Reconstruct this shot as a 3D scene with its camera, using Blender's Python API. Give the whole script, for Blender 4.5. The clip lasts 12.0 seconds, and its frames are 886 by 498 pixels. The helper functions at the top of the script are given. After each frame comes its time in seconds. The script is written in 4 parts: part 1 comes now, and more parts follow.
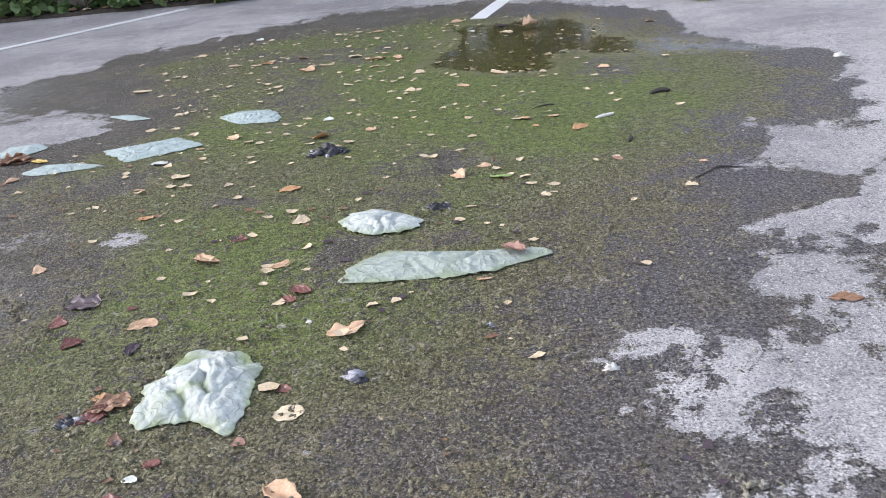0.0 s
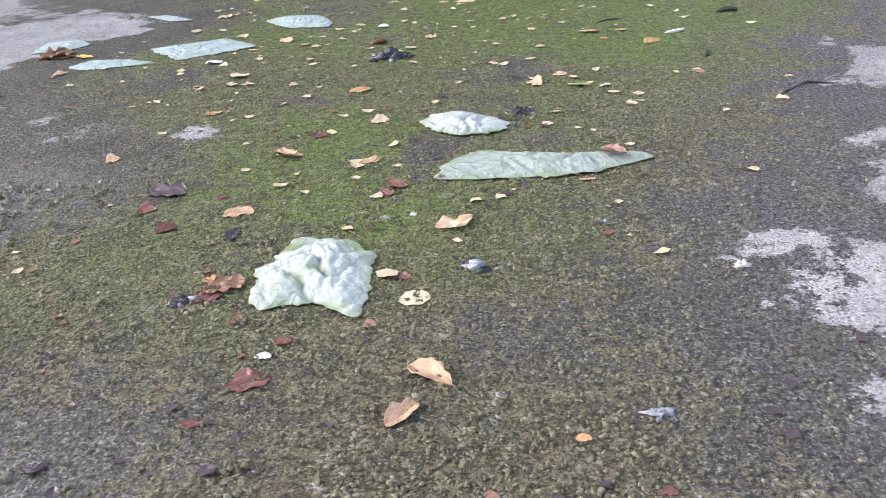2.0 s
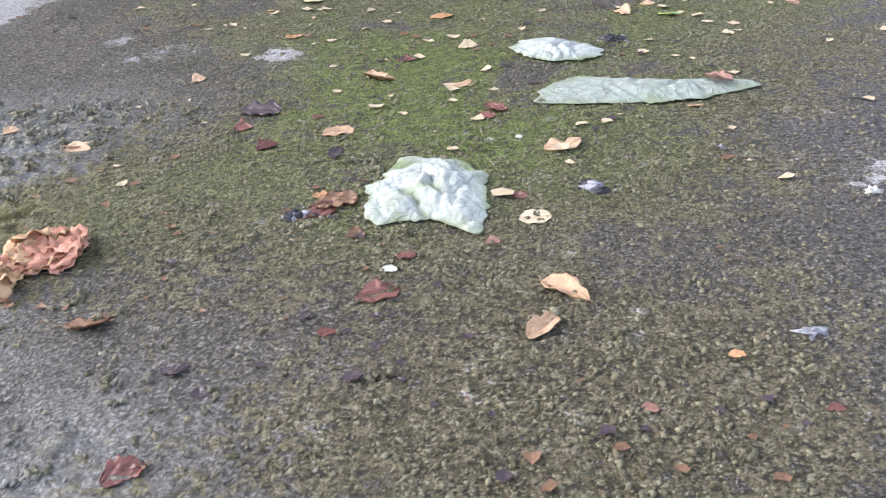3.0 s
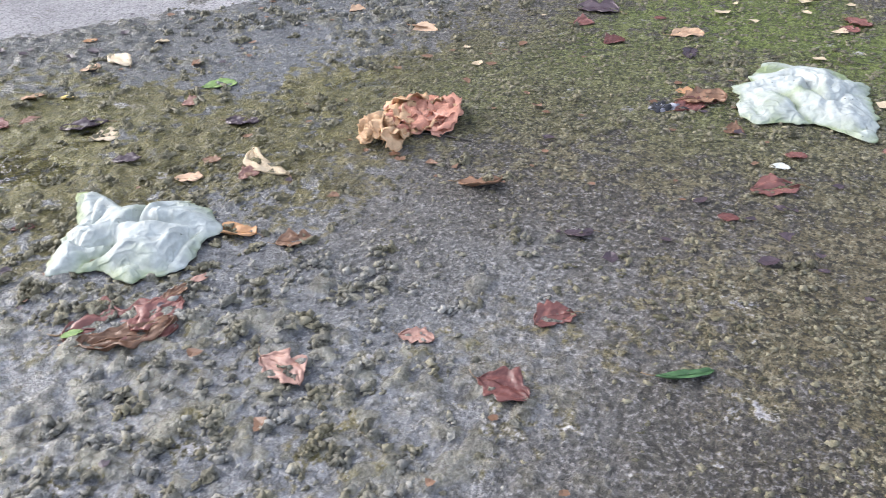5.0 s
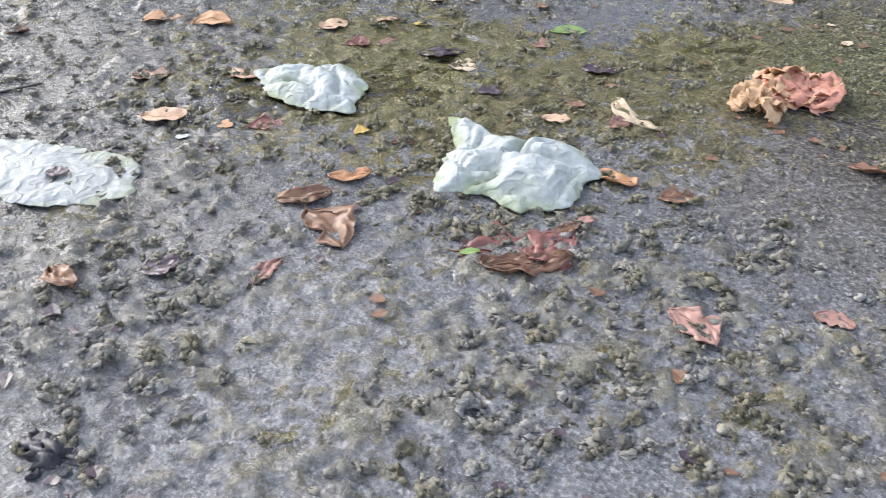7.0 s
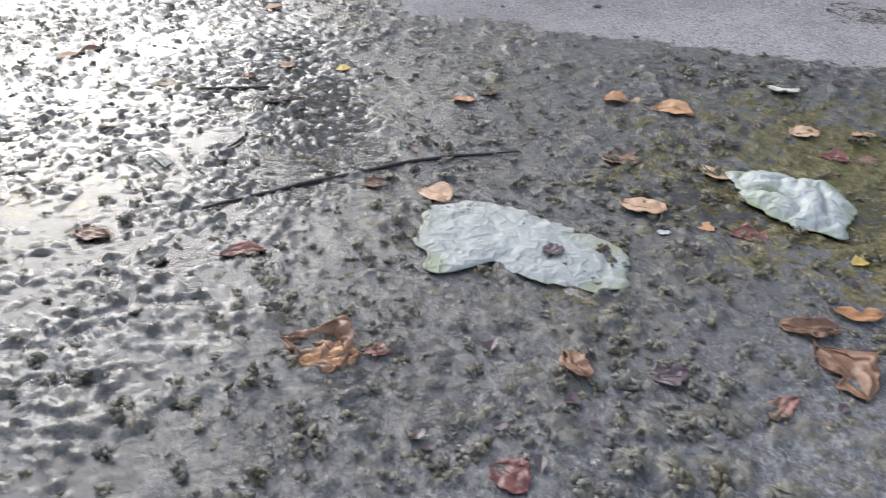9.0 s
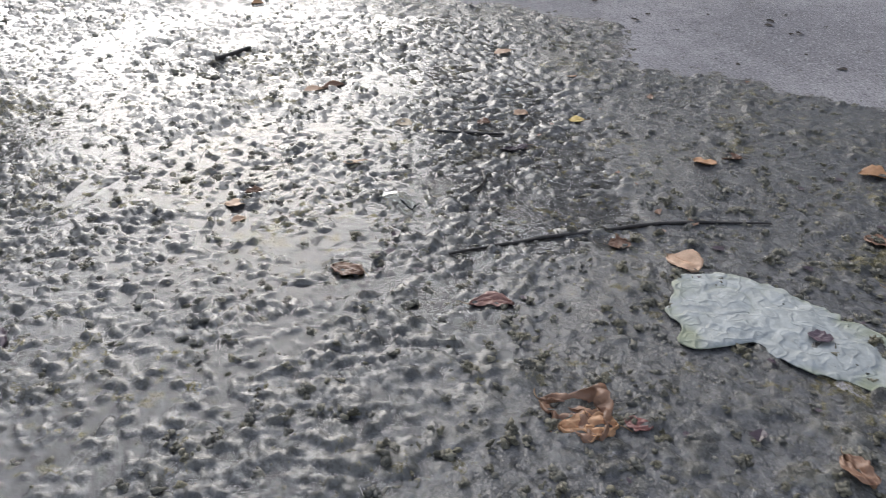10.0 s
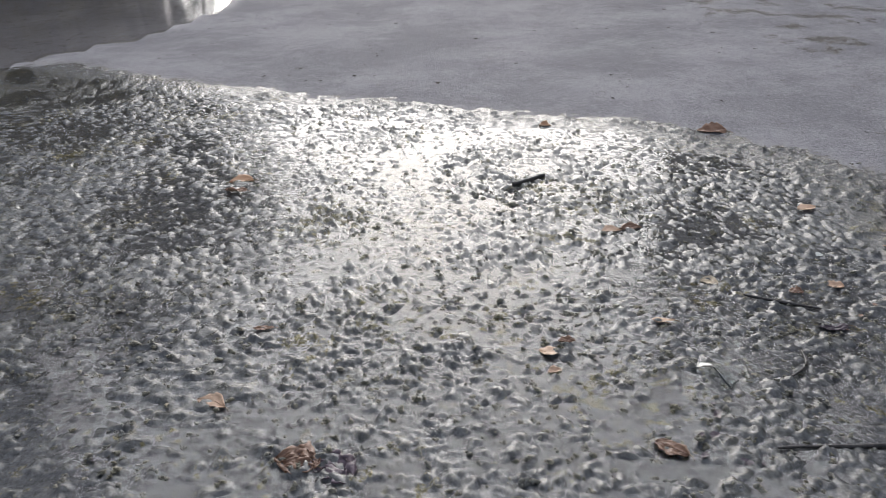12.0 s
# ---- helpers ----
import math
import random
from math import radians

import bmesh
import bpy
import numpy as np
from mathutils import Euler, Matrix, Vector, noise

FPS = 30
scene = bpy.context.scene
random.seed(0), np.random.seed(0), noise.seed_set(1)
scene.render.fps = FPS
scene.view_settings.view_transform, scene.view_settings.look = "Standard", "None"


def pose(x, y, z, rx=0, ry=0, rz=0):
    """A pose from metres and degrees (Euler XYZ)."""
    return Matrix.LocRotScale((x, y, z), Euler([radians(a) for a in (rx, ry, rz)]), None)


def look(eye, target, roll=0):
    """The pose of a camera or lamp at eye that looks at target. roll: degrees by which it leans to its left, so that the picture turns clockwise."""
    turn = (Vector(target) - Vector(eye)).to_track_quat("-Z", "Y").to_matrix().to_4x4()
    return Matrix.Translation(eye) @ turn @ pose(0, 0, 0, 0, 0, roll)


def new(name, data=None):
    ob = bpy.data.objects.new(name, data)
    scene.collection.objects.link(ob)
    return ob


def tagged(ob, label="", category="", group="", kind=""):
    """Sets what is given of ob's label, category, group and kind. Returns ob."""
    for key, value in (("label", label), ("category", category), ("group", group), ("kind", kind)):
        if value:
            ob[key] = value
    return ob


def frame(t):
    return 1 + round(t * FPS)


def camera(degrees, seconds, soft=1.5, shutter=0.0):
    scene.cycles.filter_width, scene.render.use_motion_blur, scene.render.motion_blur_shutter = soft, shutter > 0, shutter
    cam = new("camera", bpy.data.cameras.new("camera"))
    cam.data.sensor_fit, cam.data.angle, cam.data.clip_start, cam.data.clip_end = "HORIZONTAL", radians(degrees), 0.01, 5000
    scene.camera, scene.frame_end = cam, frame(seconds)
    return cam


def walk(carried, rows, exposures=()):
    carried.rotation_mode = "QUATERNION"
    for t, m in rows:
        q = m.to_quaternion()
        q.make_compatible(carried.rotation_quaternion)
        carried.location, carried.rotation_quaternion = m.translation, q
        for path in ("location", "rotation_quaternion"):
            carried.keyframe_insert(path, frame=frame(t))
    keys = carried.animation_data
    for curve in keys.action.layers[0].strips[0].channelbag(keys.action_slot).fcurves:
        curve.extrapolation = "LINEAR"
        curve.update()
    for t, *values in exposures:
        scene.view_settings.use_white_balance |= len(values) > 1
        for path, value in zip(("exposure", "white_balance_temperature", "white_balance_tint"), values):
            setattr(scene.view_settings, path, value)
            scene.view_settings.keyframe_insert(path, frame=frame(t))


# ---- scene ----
cam = camera(56.7, 12.0, soft=0.5, shutter=0.2)
PATH = [
    (0, (-0.199, -0.087, 1.165), (-0.371, 1.713, 0.309), -6.2),
    (0.5, (-0.27, -0.079, 1.134), (-0.417, 1.715, 0.263), -5.5),
    (1, (-0.374, -0.095, 1.091), (-0.503, 1.682, 0.183), -4.7),
    (1.5, (-0.468, -0.107, 1.046), (-0.591, 1.648, 0.096), -3.8),
    (2, (-0.568, -0.11, 1.046), (-0.7, 1.626, 0.061), -3.6),
    (2.5, (-0.704, -0.109, 1.021), (-0.848, 1.603, -0.004), -3.5),
    (3, (-0.81, -0.127, 0.962), (-0.985, 1.548, -0.117), -3.1),
    (3.2, (-0.865, -0.139, 0.94), (-1.063, 1.517, -0.163), -3.1),
    (4.8, (-1.201, -0.259, 0.868), (-1.726, 1.288, -0.285), -3.7),
    (5, (-1.236, -0.279, 0.862), (-1.792, 1.251, -0.301), -3.6),
    (5.5, (-1.313, -0.322, 0.856), (-1.943, 1.165, -0.324), -3.1),
    (6, (-1.409, -0.365, 0.834), (-2.109, 1.078, -0.36), -2.3),
    (6.5, (-1.509, -0.401, 0.826), (-2.295, 0.99, -0.378), -1.5),
    (6.7, (-1.543, -0.418, 0.827), (-2.372, 0.946, -0.379), -1.5),
    (8.3, (-1.819, -0.585, 0.865), (-2.998, 0.549, -0.285), -2.2),
    (8.5, (-1.857, -0.607, 0.876), (-3.091, 0.481, -0.262), -2.1),
    (9, (-1.951, -0.684, 0.928), (-3.334, 0.257, -0.169), -2.3),
    (9.1, (-1.974, -0.704, 0.942), (-3.383, 0.205, -0.147), -2.5),
    (9.5, (-2.037, -0.772, 0.968), (-3.551, -0.003, -0.089), -3.5),
    (10, (-2.078, -0.845, 0.99), (-3.674, -0.204, -0.031), -3.2),
    (10.5, (-2.137, -0.921, 1.047), (-3.795, -0.386, 0.065), -2.7),
    (11, (-2.176, -1.021, 1.12), (-3.897, -0.594, 0.195), -2.5),
    (11.5, (-2.207, -1.093, 1.197), (-3.987, -0.795, 0.335), -2.7),
    (12, (-2.202, -1.126, 1.228), (-4.007, -0.916, 0.393), -3.0),
]
EXPOSURES = [(0.0, 1.98), (2.5, 2.20), (5.5, 2.12), (7.5, 2.05), (8.5, 1.82), (10.5, 1.06), (12.0, 1.04)]
walk(cam, [(t, look(eye, target, roll)) for t, eye, target, roll in PATH], EXPOSURES)

# ---- light ----
SUN_AZ, SUN_EL = 172.0, 25.0
world = bpy.data.worlds.new("overcast_sky")
scene.world = world
world.use_nodes = True
wn, wl = world.node_tree.nodes, world.node_tree.links
sky = wn.new("ShaderNodeTexSky")
sky.sky_type, sky.sun_disc = "NISHITA", False
sky.sun_elevation, sky.sun_rotation = radians(SUN_EL), radians(90 - SUN_AZ + 360)
sky.air_density, sky.dust_density, sky.ozone_density = 1.0, 4.0, 3.0
wn["Background"].inputs["Strength"].default_value = 0.035
wl.new(sky.outputs[0], wn["Background"].inputs["Color"])
cloud = wn.new("ShaderNodeBackground")
cloud.inputs["Color"].default_value = (0.79, 0.83, 0.95, 1)
cloud.inputs["Strength"].default_value = 0.21
both = wn.new("ShaderNodeAddShader")
wl.new(wn["Background"].outputs[0], both.inputs[0])
wl.new(cloud.outputs[0], both.inputs[1])
wl.new(both.outputs[0], wn["World Output"].inputs["Surface"])

sun = new("sun", bpy.data.lights.new("sun", "SUN"))
sun.data.energy, sun.data.angle, sun.data.color = 1.4, radians(57), (0.98, 0.98, 1.0)
az, el = radians(SUN_AZ), radians(SUN_EL)
sun.matrix_world = look((0, 0, 0), (-math.cos(az) * math.cos(el), -math.sin(az) * math.cos(el), -math.sin(el)))


# ---- fields of the plan: what the ground is at each place ----
TABLES = {}


def random_tables(seed, count):
    if (seed, count) not in TABLES:
        rs = np.random.RandomState(seed)
        TABLES[seed, count] = [rs.rand(128, 128) for _ in range(count)]
    return TABLES[seed, count]


def lattice_noise(x, y, size, seed):
    """Smooth random field between 0 and 1 with features of that size in metres."""
    table = random_tables(seed, 1)[0]
    u, v = x / size + 517.3, y / size + 381.7
    i, j = np.floor(u).astype(int), np.floor(v).astype(int)
    fu, fv = u - i, v - j
    fu, fv = fu * fu * (3 - 2 * fu), fv * fv * (3 - 2 * fv)
    a, b = table[i % 128, j % 128], table[(i + 1) % 128, j % 128]
    c, d = table[i % 128, (j + 1) % 128], table[(i + 1) % 128, (j + 1) % 128]
    return (a * (1 - fu) + b * fu) * (1 - fv) + (c * (1 - fu) + d * fu) * fv


def layered(x, y, size, seed, octaves=4):
    total, weight = 0.0, 0.0
    for k in range(octaves):
        w = 0.55 ** k
        total = total + w * lattice_noise(x, y, size / 2.07 ** k, seed + 11 * k)
        weight += w
    return total / weight


def inside(x, y, corners):
    """Signed distance in metres to a closed outline, positive inside."""
    best = np.full(x.shape, 1e9)
    odd = np.zeros(x.shape, bool)
    for (ax, ay), (bx, by) in zip(corners, corners[1:] + corners[:1]):
        ex, ey = bx - ax, by - ay
        k = np.clip(((x - ax) * ex + (y - ay) * ey) / (ex * ex + ey * ey), 0, 1)
        best = np.minimum(best, np.hypot(x - ax - k * ex, y - ay - k * ey))
        if ay != by:
            odd ^= ((ay > y) != (by > y)) & (x < ex * (y - ay) / (by - ay) + ax)
    return np.where(odd, best, -best)


def step(v, lo, hi):
    k = np.clip((v - lo) / (hi - lo), 0, 1)
    return k * k * (3 - 2 * k)


def knobs(x, y, cell, seed, fill, lo=0.28, hi=0.55):
    """Rounded lumps, at most one to a cell, between 0 and 1; fill: the share of cells that hold one."""
    cx, cy, cr, ch, ca, cp = random_tables(seed, 6)
    x = x + 0.45 * cell * (lattice_noise(x, y, cell * 0.45, seed + 1) - 0.5) + 0.25 * cell * (lattice_noise(x, y, cell * 0.2, seed + 2) - 0.5)
    y = y + 0.45 * cell * (lattice_noise(x, y, cell * 0.45, seed + 3) - 0.5) + 0.25 * cell * (lattice_noise(x, y, cell * 0.2, seed + 4) - 0.5)
    u, v = x / cell + 640.0, y / cell + 640.0
    i0, j0 = np.floor(u).astype(int), np.floor(v).astype(int)
    best = np.zeros(x.shape)
    for di in (-1, 0, 1):
        for dj in (-1, 0, 1):
            i, j = (i0 + di) % 128, (j0 + dj) % 128
            du, dv = u - (i0 + di) - cx[i, j], v - (j0 + dj) - cy[i, j]
            a = 3.1416 * ca[i, j]
            c, s = np.cos(a), np.sin(a)
            r = lo + (hi - lo) * cr[i, j] ** 1.5
            d2 = ((du * c + dv * s) / (1.45 * r)) ** 2 + ((dv * c - du * s) / (0.85 * r)) ** 2
            best = np.maximum(best, np.where(cp[i, j] < fill, (0.45 + 0.55 * ch[i, j]) * np.sqrt(np.clip(1 - d2, 0, 1)), 0))
    return best


DAMP = [(-9.1, -3.3), (-7.8, -1.85), (-7.1, -1.0), (-6.55, -0.1), (-6.1, 0.45), (-5.5, 0.95), (-4.97, 1.13), (-4.72, 1.0), (-4.4, 0.9),
        (-4.05, 1.15), (-3.55, 1.36), (-3.1, 1.72), (-2.8, 2.0), (-2.75, 2.5), (-2.9, 3.2), (-2.75, 3.75), (-2.42, 4.1), (-2.5, 4.5),
        (-3.4, 4.95), (-3.75, 5.45), (-3.25, 5.85), (-3.2, 6.15), (-2.5, 6.8), (-1.6, 7.4), (-0.7, 7.5), (0.4, 6.9), (1.1, 6.2), (1.09, 5.4),
        (1.45, 4.73), (1.65, 4.43), (1.36, 3.63), (1.4, 3.2), (1.1, 2.6), (0.8, 1.9), (0.75, 0.9), (0.9, -0.5), (0.5, -4.0), (-9.0, -6.0)]
MOSS = [(-0.1, 0.4), (-0.08, 1.15), (-0.17, 1.4), (0.0, 2.1), (0.3, 2.35), (0.45, 2.8), (1.0, 3.35), (1.36, 3.85), (1.33, 4.55), (1.05, 5.6), (0.4, 6.5),
        (-0.7, 6.9), (-2.0, 6.5), (-2.95, 5.8), (-2.6, 5.1), (-2.2, 4.5), (-2.2, 3.9), (-2.5, 3.3), (-2.1, 2.9), (-1.8, 2.4), (-2.1, 1.7),
        (-3.1, 1.35), (-3.3, 1.0), (-2.9, 0.6), (-2.45, 0.55), (-1.9, 1.0), (-1.5, 1.12), (-1.2, 0.75), (-1.1, 0.3), (-0.6, -0.2)]
PALE = [[(0.06, 1.62), (0.24, 1.75), (0.46, 1.68), (0.75, 1.75), (0.7, 1.1), (0.5, 1.2), (0.21, 1.28), (0.05, 1.42)],
        [(0.42, 2.0), (0.6, 2.15), (0.95, 2.25), (0.9, 1.75), (0.51, 1.82)],
        [(0.20, 1.12), (0.38, 1.22), (0.5, 1.1), (0.5, 0.9), (0.2, 0.9)],
        [(0.55, 2.42), (0.85, 2.56), (0.95, 2.32), (0.67, 2.30)],
        [(0.9, 3.36), (1.2, 3.1), (1.15, 2.9), (0.95, 3.1)],
        [(-2.3, 2.90), (-1.55, 2.74), (-1.5, 2.58), (-2.2, 2.60)]]
POOLS = [[(-9.0, -3.5), (-7.75, -2.0), (-7.05, -1.12), (-6.5, -0.25), (-5.95, 0.35), (-5.4, 0.72), (-4.7, 0.72), (-4.2, 0.58), (-3.8, 0.42),
          (-3.45, 0.25), (-3.35, -0.1), (-3.1, -0.45), (-2.7, -0.8), (-2.4, -1.4), (-2.4, -4.0), (-9.0, -6.0)],
         [(-0.78, 5.0), (-0.6, 5.6), (-0.5, 6.3), (0.28, 6.3), (0.67, 5.45), (1.35, 4.8), (0.6, 4.95), (0.25, 5.1), (0.08, 4.7), (-0.4, 4.75)],
         [(-9.0, -3.85), (-9.6, -3.36), (-10.15, -2.8), (-11.9, -2.2), (-17.0, -2.6), (-17.0, -7.0), (-9.5, -6.5)],
         [(-3.25, 0.72), (-2.95, 0.95), (-2.6, 1.12), (-2.45, 0.95), (-2.62, 0.66), (-3.0, 0.48)],
         [(-2.4, 1.45), (-2.1, 1.62), (-1.98, 1.5), (-2.2, 1.34)]]
WATER_Z = -0.006


def fields(x, y):
    """moss, green, pale, wet, height, pool, western dark tone and lump of the ground at x, y."""
    wx = x + 0.30 * (layered(x, y, 0.5, 3) - 0.5) + 0.10 * (lattice_noise(x, y, 0.06, 4) - 0.5)
    wy = y + 0.30 * (layered(x, y, 0.5, 7) - 0.5) + 0.10 * (lattice_noise(x, y, 0.06, 8) - 0.5)
    moss = step(inside(wx, wy, MOSS), -0.25, 0.45)
    moss = moss * np.clip(0.22 + 1.45 * layered(x, y, 0.55, 25, 3), 0, 1.05)
    for bx, by, br in ((-0.60, 1.42, 0.14), (-0.42, 1.30, 0.12), (-0.45, 2.47, 0.13), (-0.72, 2.42, 0.10), (-1.25, 2.95, 0.16), (-0.45, 3.25, 0.16), (-1.9, 3.3, 0.2), (-1.75, 1.05, 0.2), (-1.3, 1.0, 0.15)):
        moss = moss * (1 - 0.85 * np.exp(-((wx - bx) ** 2 + (1.3 * (wy - by)) ** 2) / br ** 2))
    spots = (np.exp(-((x + 1.15) ** 2 + ((y - 2.15) * 0.9) ** 2) / 0.16) + np.exp(-((x + 0.1) ** 2 + ((y - 3.75) * 0.7) ** 2) / 0.30)
             + 0.8 * np.exp(-((x - 0.6) ** 2 + ((y - 4.2) * 0.6) ** 2) / 0.5) + 0.7 * np.exp(-((x + 0.9) ** 2 + ((y - 5.4) * 0.7) ** 2) / 0.8)
             + 0.5 * np.exp(-((x + 1.5) ** 2 + (y - 4.0) ** 2) / 0.3) + 0.35 * np.exp(-((x + 2.7) ** 2 + (y - 0.8) ** 2) / 0.15))
    green = np.clip(moss * (1.0 * layered(x, y, 0.35, 21) * step(y - 0.25 * x, 1.2, 2.3) * step(-x, -0.3, 0.5) + spots * (0.55 + 0.7 * layered(x, y, 0.12, 22))), 0, 1)
    d = inside(wx, wy, DAMP)
    pale = step(-d, -0.07, 0.07)
    for corners in PALE:
        pale = np.maximum(pale, step(inside(wx + 0.05 * (lattice_noise(x, y, 0.11, 5) - 0.5), wy, corners), -0.12, 0.12))
    streak = layered(0.8 * x + 0.6 * y, 1.6 * (0.8 * y - 0.6 * x), 0.42, 93, 5)
    pale = np.clip(pale + 0.9 * step(x - 0.10 * (y - 1.5) + 1.9 * (streak - 0.5), 0.62, 0.95) * step(3.6 - y, 0, 0.5) - 0.6 * step(streak, 0.50, 0.38) * np.maximum(step(x, -0.1, 0.2) * step(4.2 - y, 0, 1.0), step(-x, 1.4, 1.8) * step(-x, -3.6, -3.0) * step(y, 1.8, 2.3) * step(-y, -5.2, -4.4)), 0, 1)
    pool = np.max([inside(wx, wy, c) for c in POOLS], axis=0)
    wet = step(-inside(wx, wy, [(-2.75, 2.4), (-1.9, 2.3), (-1.75, 1.15), (-1.30, 0.98), (-1.08, 0.66), (-1.22, 0.25), (-1.45, -0.6), (2.0, -0.6), (3.0, 8.0), (-4.0, 9.0)]), -0.2, 0.5) * (1 - step(-d, -0.05, 0.05))
    wet = np.maximum(wet * step(0.4 - x, -0.4, 0.6), step(pool, -0.2, 0.1))
    near = np.exp(-(np.maximum(np.hypot(x + 2.6, y - 1.8) - 7.0, 0) / 2.0) ** 2)
    lumps = layered(x, y, 0.055, 31, 2)
    grit = lattice_noise(x, y, 0.024, 41)
    shallow = step(pool, -0.12, 0.22)
    z = near * ((0.008 * (lumps - 0.5) + 0.004 * (grit - 0.5)) * (0.35 + 0.25 * wet + 0.6 * moss) * (1 - 0.6 * pale) * (1 - 0.5 * shallow) + 0.008 * (layered(x, y, 0.6, 51) - 0.5))
    swell = layered(x, y, 0.45, 61)
    z = z - shallow * (0.0085 + 0.006 * (swell - 0.45)) - 0.02 * step(inside(x, y, POOLS[2]), 0.0, 0.06) - 0.012 * step(inside(wx, wy, POOLS[1]), 0.0, 0.25)
    # lumps like worm casts in the mud, in drifts
    drift = layered(x, y, 0.34, 71, 3)
    crowd = np.clip(0.05 + 0.95 * step(drift, 0.44, 0.62), 0, 1) * (1 - pale)
    mud = np.clip(0.15 + wet, 0, 1) * (1 - 0.8 * green)
    crowd = crowd * (1 - 0.8 * step(np.maximum(inside(wx, wy, POOLS[3]), inside(wx, wy, POOLS[4])), -0.05, 0.08))
    big = knobs(x, y, 0.054, 301, 0.62 * crowd)
    small = knobs(x, y, 0.029, 311, 0.03 + 0.42 * crowd + 0.30 * shallow)
    tiny = knobs(x, y, 0.021, 321, 0.15 + 0.5 * crowd + 0.15 * shallow)
    z = z + near * mud * ((0.0112 - 0.001 * shallow) * big + (0.0068 + 0.0045 * shallow) * small + (0.0016 + 0.0060 * shallow) * tiny)
    lump = np.clip(mud * (big + 0.7 * small + 0.35 * tiny), 0, 1)
    # darker tone towards the west and in the pools there
    dark_west = np.maximum(step(-x + 0.3 * (layered(x, y, 0.5, 91) - 0.5), 2.2, 3.0), shallow) * step(-y, -4.0, -2.2)
    return moss, green, pale, wet, z, shallow, dark_west, lump


def ground_z(x, y):
    return float(fields(np.array([float(x)]), np.array([float(y)]))[4][0])


# ---- materials ----
class Nodes:
    """Short forms for building one material's node tree."""
    def __init__(self, name):
        self.mat = bpy.data.materials.new(name)
        self.mat.use_nodes = True
        self.t = self.mat.node_tree
        self.bsdf = self.t.nodes["Principled BSDF"]
        self.pos = self.t.nodes.new("ShaderNodeNewGeometry").outputs["Position"]
        self.obj = self.t.nodes.new("ShaderNodeTexCoord").outputs["Object"]

    def put(self, socket, value):
        if isinstance(value, (int, float)):
            socket.default_value = value
        elif isinstance(value, tuple):
            socket.default_value = (*value, 1) if len(value) == 3 and socket.type == "RGBA" else value
        else:
            self.t.links.new(value, socket)

    def set(self, **values):
        for key, value in values.items():
            self.put(self.bsdf.inputs[key.replace("_", " ")], value)
        return self.mat

    def noise(self, scale, detail=4.0, rough=0.55, where=None):
        n = self.t.nodes.new("ShaderNodeTexNoise")
        self.put(n.inputs["Vector"], where or self.pos)
        n.inputs["Scale"].default_value, n.inputs["Detail"].default_value, n.inputs["Roughness"].default_value = scale, detail, rough
        return n.outputs["Fac"]

    def flakes(self, scale, warp=0.006):
        """Random value per ragged flake, twice, and the distance from the flake's middle."""
        n = self.t.nodes.new("ShaderNodeTexNoise")
        self.put(n.inputs["Vector"], self.pos)
        n.inputs["Scale"].default_value = 0.5 / warp
        v = self.t.nodes.new("ShaderNodeVectorMath")
        v.operation = "MULTIPLY_ADD"
        self.put(v.inputs[0], n.outputs["Color"])
        v.inputs[1].default_value = (2 * warp, 2 * warp, 0)
        self.put(v.inputs[2], self.pos)
        c = self.t.nodes.new("ShaderNodeTexVoronoi")
        self.put(c.inputs["Vector"], v.outputs[0])
        c.inputs["Scale"].default_value = scale
        s = self.t.nodes.new("ShaderNodeSeparateColor")
        self.put(s.inputs[0], c.outputs["Color"])
        return s.outputs[0], s.outputs[1], c.outputs["Distance"]

    def attr(self, name):
        n = self.t.nodes.new("ShaderNodeAttribute")
        n.attribute_name = name
        return n.outputs["Fac"]

    def math(self, op, a, b=0.0):
        n = self.t.nodes.new("ShaderNodeMath")
        n.operation = op
        self.put(n.inputs[0], a)
        self.put(n.inputs[1], b)
        return n.outputs[0]

    def span(self, v, lo, hi, a=0.0, b=1.0):
        n = self.t.nodes.new("ShaderNodeMapRange")
        n.interpolation_type = "SMOOTHSTEP"
        for k, value in enumerate((v, lo, hi, a, b)):
            self.put(n.inputs[k], value)
        return n.outputs[0]

    def mix(self, fac, a, b, kind="MIX"):
        n = self.t.nodes.new("ShaderNodeMix")
        n.data_type, n.blend_type = "RGBA", kind
        self.put(n.inputs[0], fac)
        self.put(n.inputs[6], a)
        self.put(n.inputs[7], b)
        return n.outputs[2]

    def bump(self, height, distance, strength=1.0, under=None):
        n = self.t.nodes.new("ShaderNodeBump")
        n.inputs["Distance"].default_value = distance
        self.put(n.inputs["Strength"], strength)
        self.put(n.inputs["Height"], height)
        if under is not None:
            self.put(n.inputs["Normal"], under)
        return n.outputs[0]


